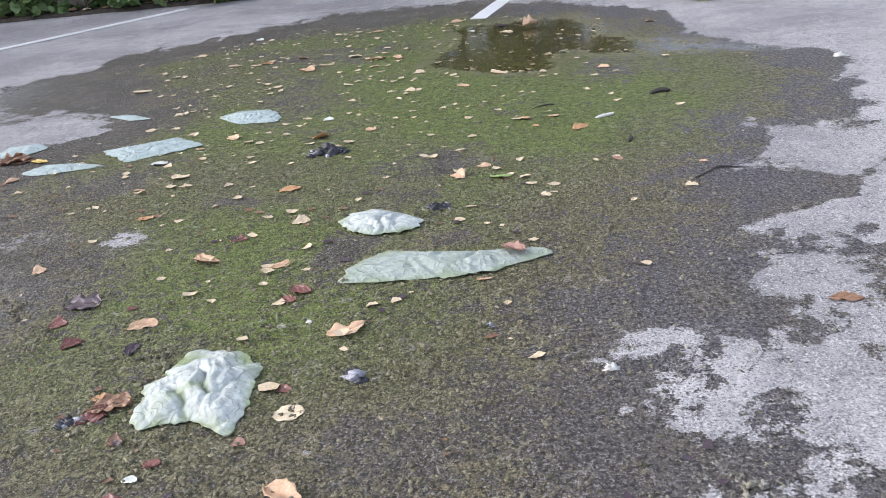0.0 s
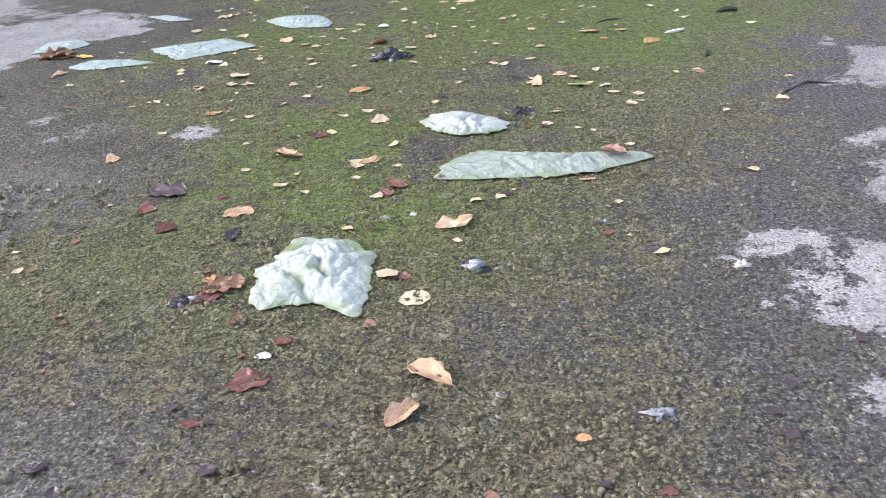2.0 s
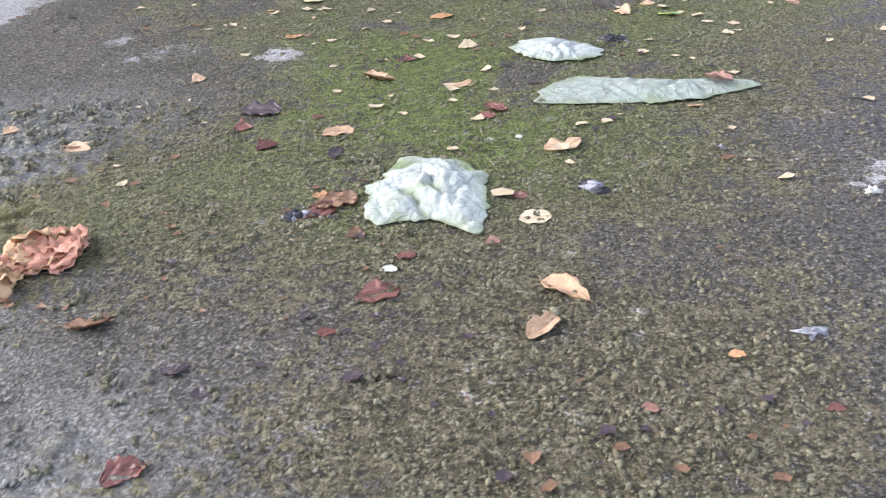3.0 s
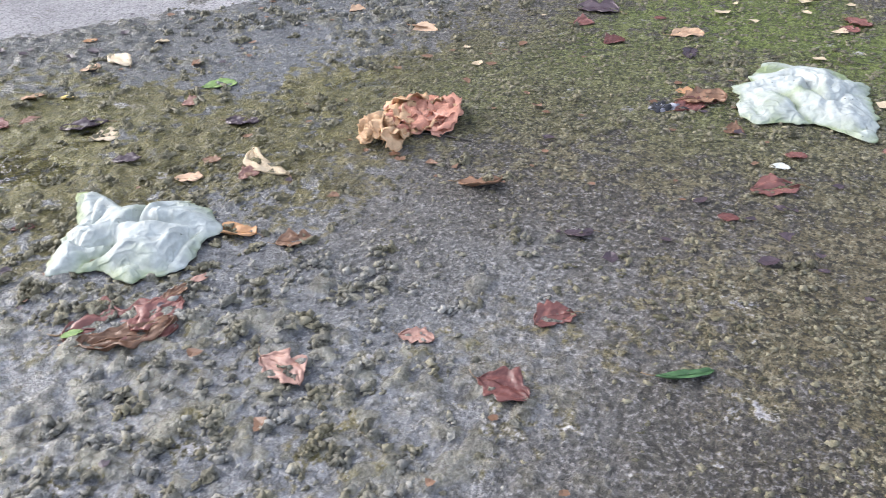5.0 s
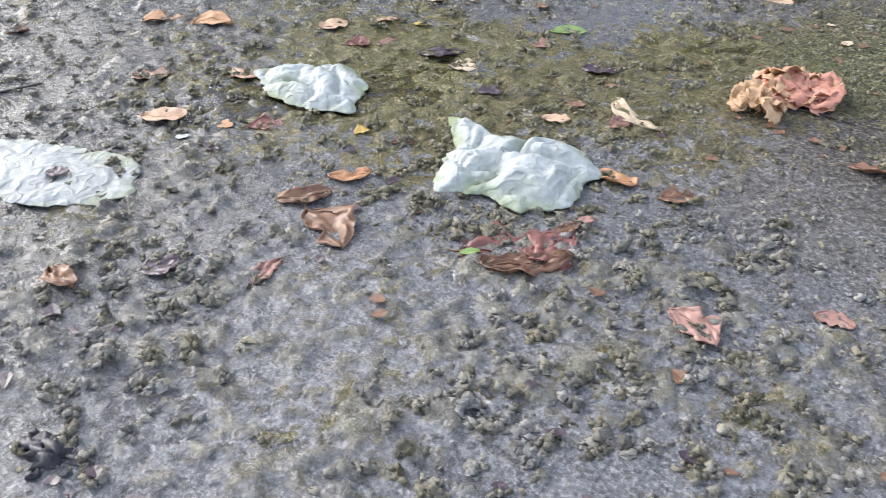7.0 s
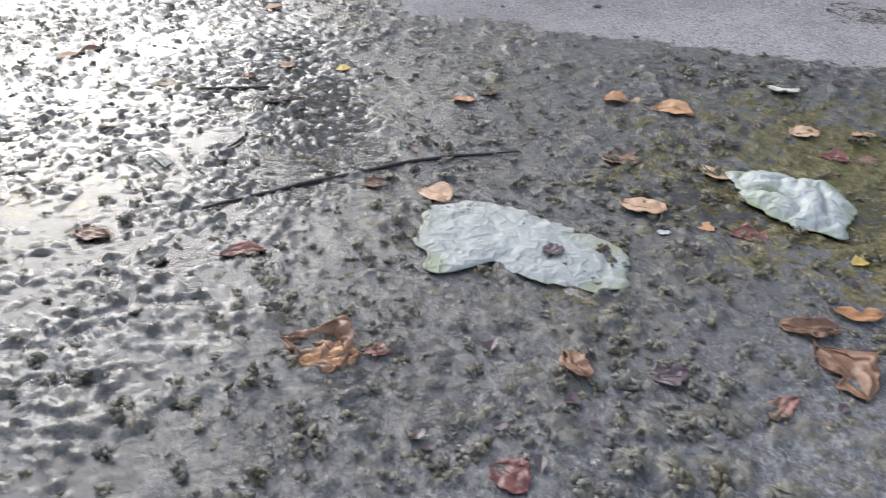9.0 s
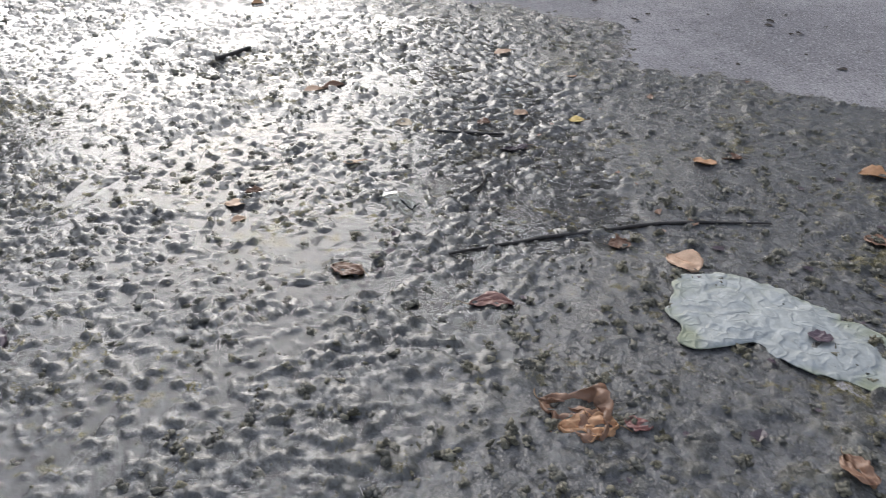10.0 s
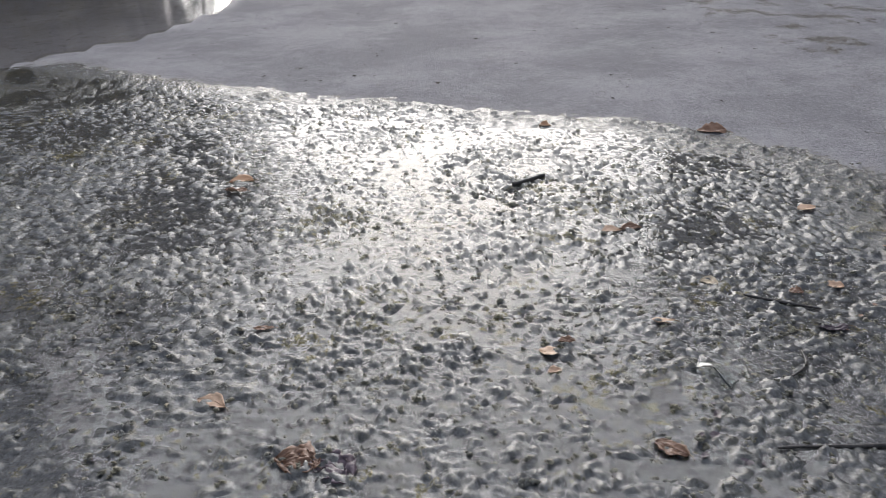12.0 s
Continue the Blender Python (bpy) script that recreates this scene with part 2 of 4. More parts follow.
def ground_material():
    m = Nodes("mossy_concrete")
    moss, green, pale, wet, pool, dark_west = m.attr("moss"), m.attr("green"), m.attr("pale"), m.attr("wet"), m.attr("pool"), m.attr("dark_west")
    lump = m.span(m.attr("lump"), 0.08, 0.55)
    blotch, patch, crumb = m.noise(2.2, 5), m.noise(7.5, 5, 0.6), m.noise(30, 5, 0.62)
    pea = m.noise(72, 3, 0.6)
    grain, fine = m.noise(140, 4, 0.68), m.noise(430, 2)
    f1, f2, fd = m.flakes(85, 0.009)
    g1, g2, gd = m.flakes(200, 0.004)

    def off(v, k):
        return m.math("MULTIPLY", m.math("SUBTRACT", v, 0.5), k)

    def plus(*parts):
        total = parts[0]
        for p in parts[1:]:
            total = m.math("ADD", total, p)
        return total

    light_flake = m.math("MAXIMUM", m.math("MULTIPLY", m.span(f1, 0.86, 0.93), m.span(grain, 0.46, 0.58)), m.math("MULTIPLY", m.span(g1, 0.80, 0.88), m.span(grain, 0.42, 0.58)))
    dark_flake = m.math("MAXIMUM", m.math("MULTIPLY", m.span(f2, 0.22, 0.14), m.span(grain, 0.56, 0.46)), m.math("MULTIPLY", m.span(g2, 0.20, 0.13), 0.7))
    # damp concrete, violet grey to brown
    east = m.t.nodes.new("ShaderNodeSeparateXYZ")
    m.put(east.inputs[0], m.pos)
    violet = m.span(plus(east.outputs[0], off(patch, 0.6)), -0.35, 0.15)
    damp = m.mix(m.span(plus(blotch, off(patch, 0.8)), 0.35, 0.65), m.mix(violet, (0.112, 0.094, 0.068), (0.148, 0.131, 0.152)), (0.175, 0.148, 0.120))
    damp = m.mix(m.span(grain, 0.50, 0.70), damp, (0.42, 0.385, 0.39))
    damp = m.mix(m.math("MULTIPLY", light_flake, 0.55), damp, (0.60, 0.56, 0.56))
    # random dark flakes, plus pits of the grain relief painted as if shaded
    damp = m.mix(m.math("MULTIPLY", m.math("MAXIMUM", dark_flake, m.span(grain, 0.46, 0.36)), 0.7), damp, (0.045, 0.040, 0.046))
    # grey mud where water stands or stood
    mud = m.mix(m.span(plus(blotch, off(patch, 0.7)), 0.35, 0.65), (0.132, 0.136, 0.150), (0.205, 0.209, 0.228))
    mud = m.mix(m.math("MULTIPLY", m.span(plus(crumb, off(blotch, 1.2)), 0.54, 0.70), 0.8), mud, (0.150, 0.130, 0.085))
    mud = m.mix(m.span(grain, 0.50, 0.66), mud, (0.285, 0.282, 0.285))
    # shade of the mud's small hollows put into colour where grain is low
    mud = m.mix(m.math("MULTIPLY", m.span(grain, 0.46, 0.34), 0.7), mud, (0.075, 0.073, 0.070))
    mud = m.mix(m.math("MULTIPLY", light_flake, 0.35), mud, (0.38, 0.38, 0.39))
    mud = m.mix(m.math("MULTIPLY", dark_flake, 0.55), mud, (0.050, 0.050, 0.046))
    cast = m.mix(m.span(plus(crumb, off(patch, 0.8)), 0.40, 0.60), (0.125, 0.110, 0.058), (0.215, 0.205, 0.160))
    mud = m.mix(m.math("MULTIPLY", lump, m.span(patch, 0.35, 0.6, 0.25, 0.85)), mud, cast)
    # mud takes a darker tone in the west
    mud = m.mix(m.math("MULTIPLY", dark_west, 0.72), mud, m.mix(m.span(crumb, 0.4, 0.6), (0.060, 0.060, 0.058), (0.130, 0.129, 0.126)))
    col = m.mix(wet, damp, mud)
    # moss in crumbs
    cover = m.span(plus(moss, off(crumb, 1.9), off(patch, 2.2), off(blotch, 1.8)), 0.34, 0.66)
    olive = m.mix(m.span(plus(crumb, off(patch, 0.5)), 0.38, 0.62), (0.142, 0.113, 0.056), (0.305, 0.252, 0.158))
    leafy = m.mix(m.span(crumb, 0.40, 0.62), (0.150, 0.205, 0.030), (0.300, 0.365, 0.090))
    soft = m.mix(green, olive, leafy)
    soft = m.mix(m.math("MULTIPLY", m.math("MAXIMUM", light_flake, m.span(grain, 0.57, 0.72)), 0.8), soft, m.mix(green, (0.58, 0.53, 0.39), (0.38, 0.42, 0.19)))
    # dark flakes, and painted shade in the low grain between moss crumbs
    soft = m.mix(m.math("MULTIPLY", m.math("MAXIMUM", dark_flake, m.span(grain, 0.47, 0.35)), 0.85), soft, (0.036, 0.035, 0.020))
    gold = m.mix(m.span(plus(grain, off(crumb, 0.8)), 0.42, 0.62), (0.085, 0.072, 0.016), (0.205, 0.175, 0.060))
    soft = m.mix(m.math("MULTIPLY", wet, 0.8), soft, gold)
    col = m.mix(cover, col, soft)
    calm = m.math("MULTIPLY", m.math("SUBTRACT", 1.0, m.math("MULTIPLY", green, 0.5)), m.math("SUBTRACT", 1.0, m.math("MULTIPLY", wet, 0.6)))
    col = m.mix(m.math("MULTIPLY", m.span(pea, 0.55, 0.68, 0.0, 0.45), calm), col, m.mix(wet, m.mix(green, (0.36, 0.325, 0.235), (0.30, 0.35, 0.13)), (0.33, 0.33, 0.33)))
    # hollows between pea-sized lumps darkened in colour to stand for their shade
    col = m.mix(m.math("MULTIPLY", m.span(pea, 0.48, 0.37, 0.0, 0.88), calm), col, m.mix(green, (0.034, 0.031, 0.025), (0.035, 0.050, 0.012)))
    # dry pale concrete with its own stains
    dust = m.mix(m.span(plus(m.noise(0.9, 6, 0.6), off(patch, 0.35)), 0.36, 0.66), (0.30, 0.288, 0.30), (0.50, 0.478, 0.488))
    dust = m.mix(m.span(crumb, 0.54, 0.66, 0.0, 0.45), dust, (0.17, 0.162, 0.168))
    dust = m.mix(m.span(grain, 0.48, 0.32), dust, (0.15, 0.14, 0.15))
    dust = m.mix(m.math("MULTIPLY", light_flake, 0.7), dust, (0.66, 0.64, 0.64))
    dust = m.mix(m.math("MULTIPLY", dark_flake, 0.7), dust, (0.15, 0.14, 0.155))
    dust = m.mix(m.math("MULTIPLY", dark_west, 0.2), dust, m.mix(m.span(plus(grain, off(pea, 0.6)), 0.42, 0.58), (0.080, 0.078, 0.080), (0.235, 0.230, 0.232)))
    dry = m.span(plus(pale, off(crumb, 1.4), off(patch, 1.9), off(grain, 1.1)), 0.34, 0.68)
    col = m.mix(dry, col, dust)
    # thin film of water between the crumbs
    film = m.math("MULTIPLY", m.span(plus(m.noise(42, 3, 0.5), off(patch, 0.7), m.math("MULTIPLY", pool, -0.28)), 0.66, 0.48), wet)
    film = m.math("MULTIPLY", film, m.math("SUBTRACT", 1.0, m.math("MULTIPLY", cover, 0.8)))
    rough = m.span(wet, 0.0, 1.0, 0.60, 0.36)
    rough = m.math("MAXIMUM", rough, m.math("MULTIPLY", lump, m.span(pool, 0.0, 1.0, 0.50, 0.40)))
    rough = m.math("MAXIMUM", rough, m.math("MULTIPLY", dry, 0.92))
    rough = m.math("MULTIPLY", rough, m.span(pool, 0.0, 1.0, 1.0, 0.80))
    rough = m.math("MULTIPLY", rough, m.math("SUBTRACT", 1.0, m.math("MULTIPLY", film, m.span(pool, 0.0, 1.0, 0.55, 0.62))))
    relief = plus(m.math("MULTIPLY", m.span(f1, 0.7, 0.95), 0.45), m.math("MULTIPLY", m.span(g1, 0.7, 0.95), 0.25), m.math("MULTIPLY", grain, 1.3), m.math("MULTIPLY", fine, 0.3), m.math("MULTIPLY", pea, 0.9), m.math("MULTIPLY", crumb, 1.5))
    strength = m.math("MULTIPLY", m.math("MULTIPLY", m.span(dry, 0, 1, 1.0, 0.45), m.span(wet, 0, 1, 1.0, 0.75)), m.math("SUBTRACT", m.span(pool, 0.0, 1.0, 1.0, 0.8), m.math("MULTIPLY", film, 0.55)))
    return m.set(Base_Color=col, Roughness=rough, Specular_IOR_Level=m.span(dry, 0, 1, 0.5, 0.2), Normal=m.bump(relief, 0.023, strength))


def water_material():
    m = Nodes("standing_water")
    gloss = m.t.nodes.new("ShaderNodeBsdfGlossy")
    gloss.inputs["Roughness"].default_value = 0.05
    clear = m.t.nodes.new("ShaderNodeBsdfTransparent")
    clear.inputs["Color"].default_value = (0.86, 0.86, 0.87, 1)
    fres = m.t.nodes.new("ShaderNodeFresnel")
    fres.inputs["IOR"].default_value = 1.33
    n = m.bump(m.math("ADD", m.noise(9, 3), m.math("MULTIPLY", m.noise(45, 3), 0.4)), 0.0022, 0.5)
    m.put(gloss.inputs["Normal"], n)
    m.put(fres.inputs["Normal"], n)
    both = m.t.nodes.new("ShaderNodeMixShader")
    m.put(both.inputs[0], fres.outputs[0])
    m.put(both.inputs[1], clear.outputs[0])
    m.put(both.inputs[2], gloss.outputs[0])
    m.t.links.new(both.outputs[0], m.t.nodes["Material Output"].inputs["Surface"])
    return m.mat


def clump_material():
    m = Nodes("mud_and_moss_crumbs")
    moss = m.attr("moss")
    rnd = m.t.nodes.new("ShaderNodeNewGeometry").outputs["Random Per Island"]
    grain = m.noise(260, 4, 0.65)
    mud = m.mix(m.attr("dark_west"), m.mix(rnd, (0.12, 0.119, 0.112), (0.43, 0.42, 0.40)), m.mix(rnd, (0.085, 0.084, 0.076), (0.27, 0.262, 0.235)))
    olive = m.mix(rnd, (0.075, 0.066, 0.030), (0.305, 0.275, 0.185))
    pick = m.span(m.math("ADD", m.math("MULTIPLY", moss, 0.8), m.math("MULTIPLY", m.noise(14, 3), 0.7)), 0.20, 0.48)
    col = m.mix(pick, mud, olive)
    col = m.mix(m.math("MULTIPLY", m.span(grain, 0.54, 0.68), 0.5), col, (0.42, 0.40, 0.33))
    col = m.mix(m.span(grain, 0.42, 0.28), col, (0.045, 0.044, 0.034))
    return m.set(Base_Color=col, Roughness=m.span(rnd, 0, 1, 0.42, 0.75), Normal=m.bump(grain, 0.004, 1.0))


def leaf_material(name, low, high, rough, spots=0.4):
    m = Nodes(name)
    rnd = m.t.nodes.new("ShaderNodeObjectInfo").outputs["Random"]
    vein, patch = m.noise(160, 3, where=m.obj), m.noise(22, 5, 0.65, where=m.obj)
    col = m.mix(m.span(m.math("ADD", m.math("MULTIPLY", patch, 0.7), m.math("MULTIPLY", rnd, 0.4)), 0.30, 0.85), low, high)
    col = m.mix(m.math("MULTIPLY", m.span(patch, 0.60, 0.72), spots), col, tuple(0.35 * c for c in low))
    col = m.mix(m.span(vein, 0.35, 0.75, 0.0, 0.35), col, tuple(min(1, 1.3 * c) for c in high))
    return m.set(Base_Color=col, Roughness=rough, Normal=m.bump(vein, 0.002, 0.6))


def cloth_material(name, white, stain_and_shade, amount):
    m = Nodes(name)
    edge = m.attr("edge")
    big, mid, fine = m.noise(9, 4), m.noise(45, 4, 0.6), m.noise(700, 2)
    cover = m.span(m.math("ADD", m.math("ADD", edge, m.math("MULTIPLY", m.math("SUBTRACT", big, 0.5), 2.0)), amount), 0.45, 1.25)
    turn = m.noise(6, 2)
    c1 = m.math("ABSOLUTE", m.math("SUBTRACT", m.noise(17, 2, 0.4), 0.5))
    c2 = m.math("ABSOLUTE", m.math("SUBTRACT", m.noise(34, 1, 0.4), m.span(turn, 0.3, 0.7, 0.45, 0.55)))
    crease = m.math("SUBTRACT", 1.0, m.math("ADD", m.math("MULTIPLY", m.span(c1, 0.0, 0.12), 0.55), m.math("MULTIPLY", m.span(c2, 0.0, 0.10), 0.35)))
    col = m.mix(m.span(mid, 0.35, 0.7), tuple(0.74 * c for c in white), white)
    # algae tint; through edge it also paints shade into the fold valleys
    col = m.mix(m.math("MULTIPLY", cover, 0.85), col, m.mix(mid, stain_and_shade, tuple(1.6 * c for c in stain_and_shade)))
    col = m.mix(m.span(m.noise(62, 3, 0.6), 0.70, 0.74), col, (0.05, 0.055, 0.03))
    m.bsdf.inputs["Subsurface Weight"].default_value = 0.0
    return m.set(Base_Color=col, Roughness=0.62, Normal=m.bump(m.math("ADD", mid, m.math("MULTIPLY", fine, 0.3)), 0.003, 0.4, m.bump(crease, 0.007, 0.6)))


def plain_material(name, low, high, rough, scale=60.0, metal=0.0):
    m = Nodes(name)
    n = m.noise(scale, 5, 0.6)
    return m.set(Base_Color=m.mix(m.span(n, 0.3, 0.7), low, high), Roughness=rough, Metallic=metal, Normal=m.bump(n, 0.003, 0.5))


def paint_material():
    m = Nodes("worn_road_paint")
    n, g = m.noise(7, 6, 0.65), m.noise(90, 4)
    col = m.mix(m.span(m.math("ADD", n, m.math("MULTIPLY", g, 0.4)), 0.78, 0.92), (0.66, 0.66, 0.67), (0.34, 0.33, 0.34))
    return m.set(Base_Color=col, Roughness=0.7, Normal=m.bump(g, 0.002, 0.4))


GROUND, WATER, CLUMP, PAINT = ground_material(), water_material(), clump_material(), paint_material()
LEAF = {
    "tan": leaf_material("tan_leaf", (0.48, 0.30, 0.19), (0.72, 0.50, 0.34), 0.55),
    "pale": leaf_material("pale_leaf", (0.50, 0.38, 0.24), (0.72, 0.60, 0.44), 0.55, 0.25),
    "orange": leaf_material("orange_leaf", (0.40, 0.20, 0.09), (0.60, 0.34, 0.18), 0.5),
    "red": leaf_material("dark_red_leaf", (0.12, 0.040, 0.036), (0.25, 0.105, 0.088), 0.35),
    "dark": leaf_material("blackened_leaf", (0.05, 0.032, 0.042), (0.12, 0.085, 0.10), 0.35),
    "brown": leaf_material("brown_leaf", (0.14, 0.070, 0.040), (0.30, 0.17, 0.105), 0.45),
    "pink": leaf_material("faded_pink_leaf", (0.26, 0.13, 0.10), (0.44, 0.26, 0.21), 0.45),
    "yellow": leaf_material("yellow_leaf", (0.48, 0.31, 0.06), (0.68, 0.50, 0.16), 0.5),
    "green": leaf_material("green_leaf", (0.16, 0.27, 0.07), (0.36, 0.46, 0.18), 0.45, 0.1),
    "deep": leaf_material("dark_green_leaf", (0.03, 0.075, 0.03), (0.075, 0.16, 0.065), 0.4, 0.1),
    "white": leaf_material("bleached_scrap", (0.48, 0.49, 0.46), (0.66, 0.67, 0.62), 0.6, 0.2),
}
STEM = plain_material("dry_stalk", (0.16, 0.10, 0.05), (0.30, 0.20, 0.11), 0.6)
TWIG = plain_material("wet_dark_twig", (0.020, 0.018, 0.016), (0.065, 0.055, 0.05), 0.4, 120)
TISSUE = cloth_material("wet_white_cloth", (0.54, 0.58, 0.565), (0.15, 0.195, 0.065), 0.43)
TISSUE_MUD = cloth_material("thin_muddy_white_cloth", (0.46, 0.485, 0.475), (0.19, 0.21, 0.13), 0.38)
TISSUE_GREEN = cloth_material("green_stained_cloth", (0.40, 0.45, 0.415), (0.20, 0.24, 0.14), 0.4)
TISSUE_BLUE = cloth_material("thin_bluish_cloth", (0.45, 0.53, 0.53), (0.26, 0.32, 0.27), 0.3)
STONE = plain_material("white_pebble", (0.62, 0.60, 0.56), (0.80, 0.78, 0.74), 0.6, 90)
SOOT = plain_material("burnt_residue", (0.012, 0.012, 0.016), (0.07, 0.07, 0.085), 0.5, 80)
ASH = plain_material("grey_ash", (0.20, 0.20, 0.24), (0.48, 0.48, 0.54), 0.8, 80)
FLOWER = leaf_material("wilted_petals", (0.42, 0.17, 0.11), (0.66, 0.34, 0.25), 0.55, 0.7)
FLOWER_TAN = leaf_material("dried_bracts", (0.44, 0.26, 0.14), (0.68, 0.45, 0.27), 0.55, 0.6)
HEDGE_LEAF = leaf_material("hedge_foliage", (0.085, 0.15, 0.05), (0.24, 0.33, 0.13), 0.5, 0.2)
TREE_LEAF = leaf_material("tree_foliage", (0.035, 0.055, 0.014), (0.11, 0.12, 0.035), 0.6, 0.2)
TREE_YELLOW = leaf_material("yellowing_foliage", (0.13, 0.11, 0.03), (0.30, 0.24, 0.08), 0.6, 0.2)
BARK = plain_material("bark", (0.06, 0.045, 0.03), (0.14, 0.11, 0.08), 0.9, 12)
SOIL = plain_material("dark_soil", (0.025, 0.020, 0.016), (0.075, 0.058, 0.045), 0.9, 18)


# ---- helpers for meshes ----
def mesh_from(name, verts, faces, material, smooth=True):
    me = bpy.data.meshes.new(name)
    me.from_pydata([tuple(v) for v in verts], [], [tuple(f) for f in faces])
    me.materials.append(material)
    me.polygons.foreach_set("use_smooth", [smooth] * len(me.polygons))
    me.update()
    return me


def part(name, data, parent, label=""):
    ob = new(name, data)
    ob.parent = parent
    return tagged(ob, label)


def big_mesh(name, co, faces, material, smooth=True):
    """A mesh out of numpy arrays; all faces have the same number of corners."""
    me = bpy.data.meshes.new(name)
    n = faces.shape[1]
    me.vertices.add(len(co))
    me.vertices.foreach_set("co", co.astype(np.float32).ravel())
    me.loops.add(faces.size)
    me.loops.foreach_set("vertex_index", faces.astype(np.int32).ravel())
    me.polygons.add(len(faces))
    me.polygons.foreach_set("loop_start", np.arange(0, faces.size, n, dtype=np.int32))
    me.polygons.foreach_set("use_smooth", np.full(len(faces), smooth))
    me.materials.append(material)
    me.update(calc_edges=True)
    return me


def put_field(me, name, values):
    a = me.attributes.new(name, "FLOAT", "POINT")
    a.data.foreach_set("value", np.asarray(values, np.float32).ravel())


def tube(path, radii, sides=6):
    """Rings of a round stalk along a path: vertices and faces."""
    verts, faces = [], []
    for k, (p, r) in enumerate(zip(path, radii)):
        a, b = Vector(path[max(k - 1, 0)]), Vector(path[min(k + 1, len(path) - 1)])
        way = (b - a).normalized()
        u = way.orthogonal().normalized()
        v = way.cross(u)
        for s in range(sides):
            t = 2 * math.pi * s / sides
            verts.append(Vector(p) + r * (math.cos(t) * u + math.sin(t) * v))
    for k in range(len(path) - 1):
        for s in range(sides):
            a, b = k * sides + s, k * sides + (s + 1) % sides
            faces.append((a, b, b + sides, a + sides))
    faces.append(tuple(range(sides))[::-1])
    faces.append(tuple(range(len(verts) - sides, len(verts))))
    return verts, faces


# ---- ground ----
def axis(stops, cells, out_lo, out_hi):
    """Grid lines: even cells between the stops, growing ones outside."""
    mid = np.concatenate([np.linspace(a, b, int(round((b - a) / c)), endpoint=False) for a, b, c in zip(stops, stops[1:], cells)] + [[stops[-1]]])
    left, right, a, b = [], [], stops[0], stops[-1]
    s, q = cells[0], cells[-1]
    while a > out_lo:
        s *= 1.16
        a -= s
        left.append(a)
    while b < out_hi:
        q *= 1.16
        b += q
        right.append(b)
    return np.array(left[::-1] + list(mid) + right)


def build_ground():
    xs = axis((-7.5, -4.5, 0.2, 1.5), (0.0145, 0.0078, 0.013), -70, 70)
    ys = axis((-2.9, -1.4, 2.0, 5.2), (0.0145, 0.0078, 0.013), -70, 70)
    gx, gy = np.meshgrid(xs, ys, indexing="ij")
    moss, green, pale, wet, z, shallow, dark_west, lump = fields(gx.ravel(), gy.ravel())
    co = np.stack([gx.ravel(), gy.ravel(), z], 1)
    i = np.arange(len(xs) * len(ys)).reshape(len(xs), len(ys))
    faces = np.stack([i[:-1, :-1].ravel(), i[1:, :-1].ravel(), i[1:, 1:].ravel(), i[:-1, 1:].ravel()], 1)
    me = big_mesh("ground", co, faces, GROUND)
    for name, values in (("moss", moss), ("green", green), ("pale", pale), ("wet", wet), ("pool", shallow), ("dark_west", dark_west), ("lump", lump)):
        put_field(me, name, values)
    return tagged(new("ground", me), "damp concrete ground with moss, grey mud and pale dry patches", "ground", kind="structure")


def water_sheet(x0, y0, x1, y1):
    me = mesh_from("water", [(x0, y0, WATER_Z), (x1, y0, WATER_Z), (x1, y1, WATER_Z), (x0, y1, WATER_Z)], [(0, 1, 2, 3)], WATER)
    ob = new("water", me)
    ob.visible_shadow = False
    return tagged(ob, "shallow puddle of still water over grey mud", "puddle", kind="structure")


build_ground()
water_sheet(-17.5, -7.5, -2.0, 1.8)
water_sheet(-1.0, 4.4, 1.6, 6.4)


def stripe(ax, ay, bx, by, width, label):
    """Worn painted line, a thin coat with ragged ends."""
    d = Vector((bx - ax, by - ay, 0))
    n = max(8, int(d.length / 0.08))
    side = Vector((-d.y, d.x, 0)).normalized() * width / 2
    verts, faces = [], []
    for k in range(n + 1):
        p = Vector((ax, ay, 0)) + d * (k / n)
        for s in (-1, 1):
            q = p + side * s * (1 + 0.10 * noise.noise(Vector((k * 0.7, s * 9, width))))
            for z in (0.0, 0.006):
                verts.append((q.x, q.y, z))
    for k in range(n):
        a, b = 4 * k, 4 * k + 4
        faces += [(a + 1, a + 3, b + 3, b + 1), (a, a + 1, b + 1, b), (a + 3, a + 2, b + 2, b + 3)]
    faces += [(0, 2, 3, 1), (4 * n, 4 * n + 1, 4 * n + 3, 4 * n + 2)]
    tagged(new("road_marking", mesh_from("road_marking", verts, faces, PAINT, False)), label, "road marking", "painted lines", kind="structure")


stripe(-6.3, 5.25, -3.45, 8.64, 0.105, "worn white painted line on pale dry concrete")
stripe(-0.36, 6.52, -0.02, 7.75, 0.13, "short worn white line ending at the moss")


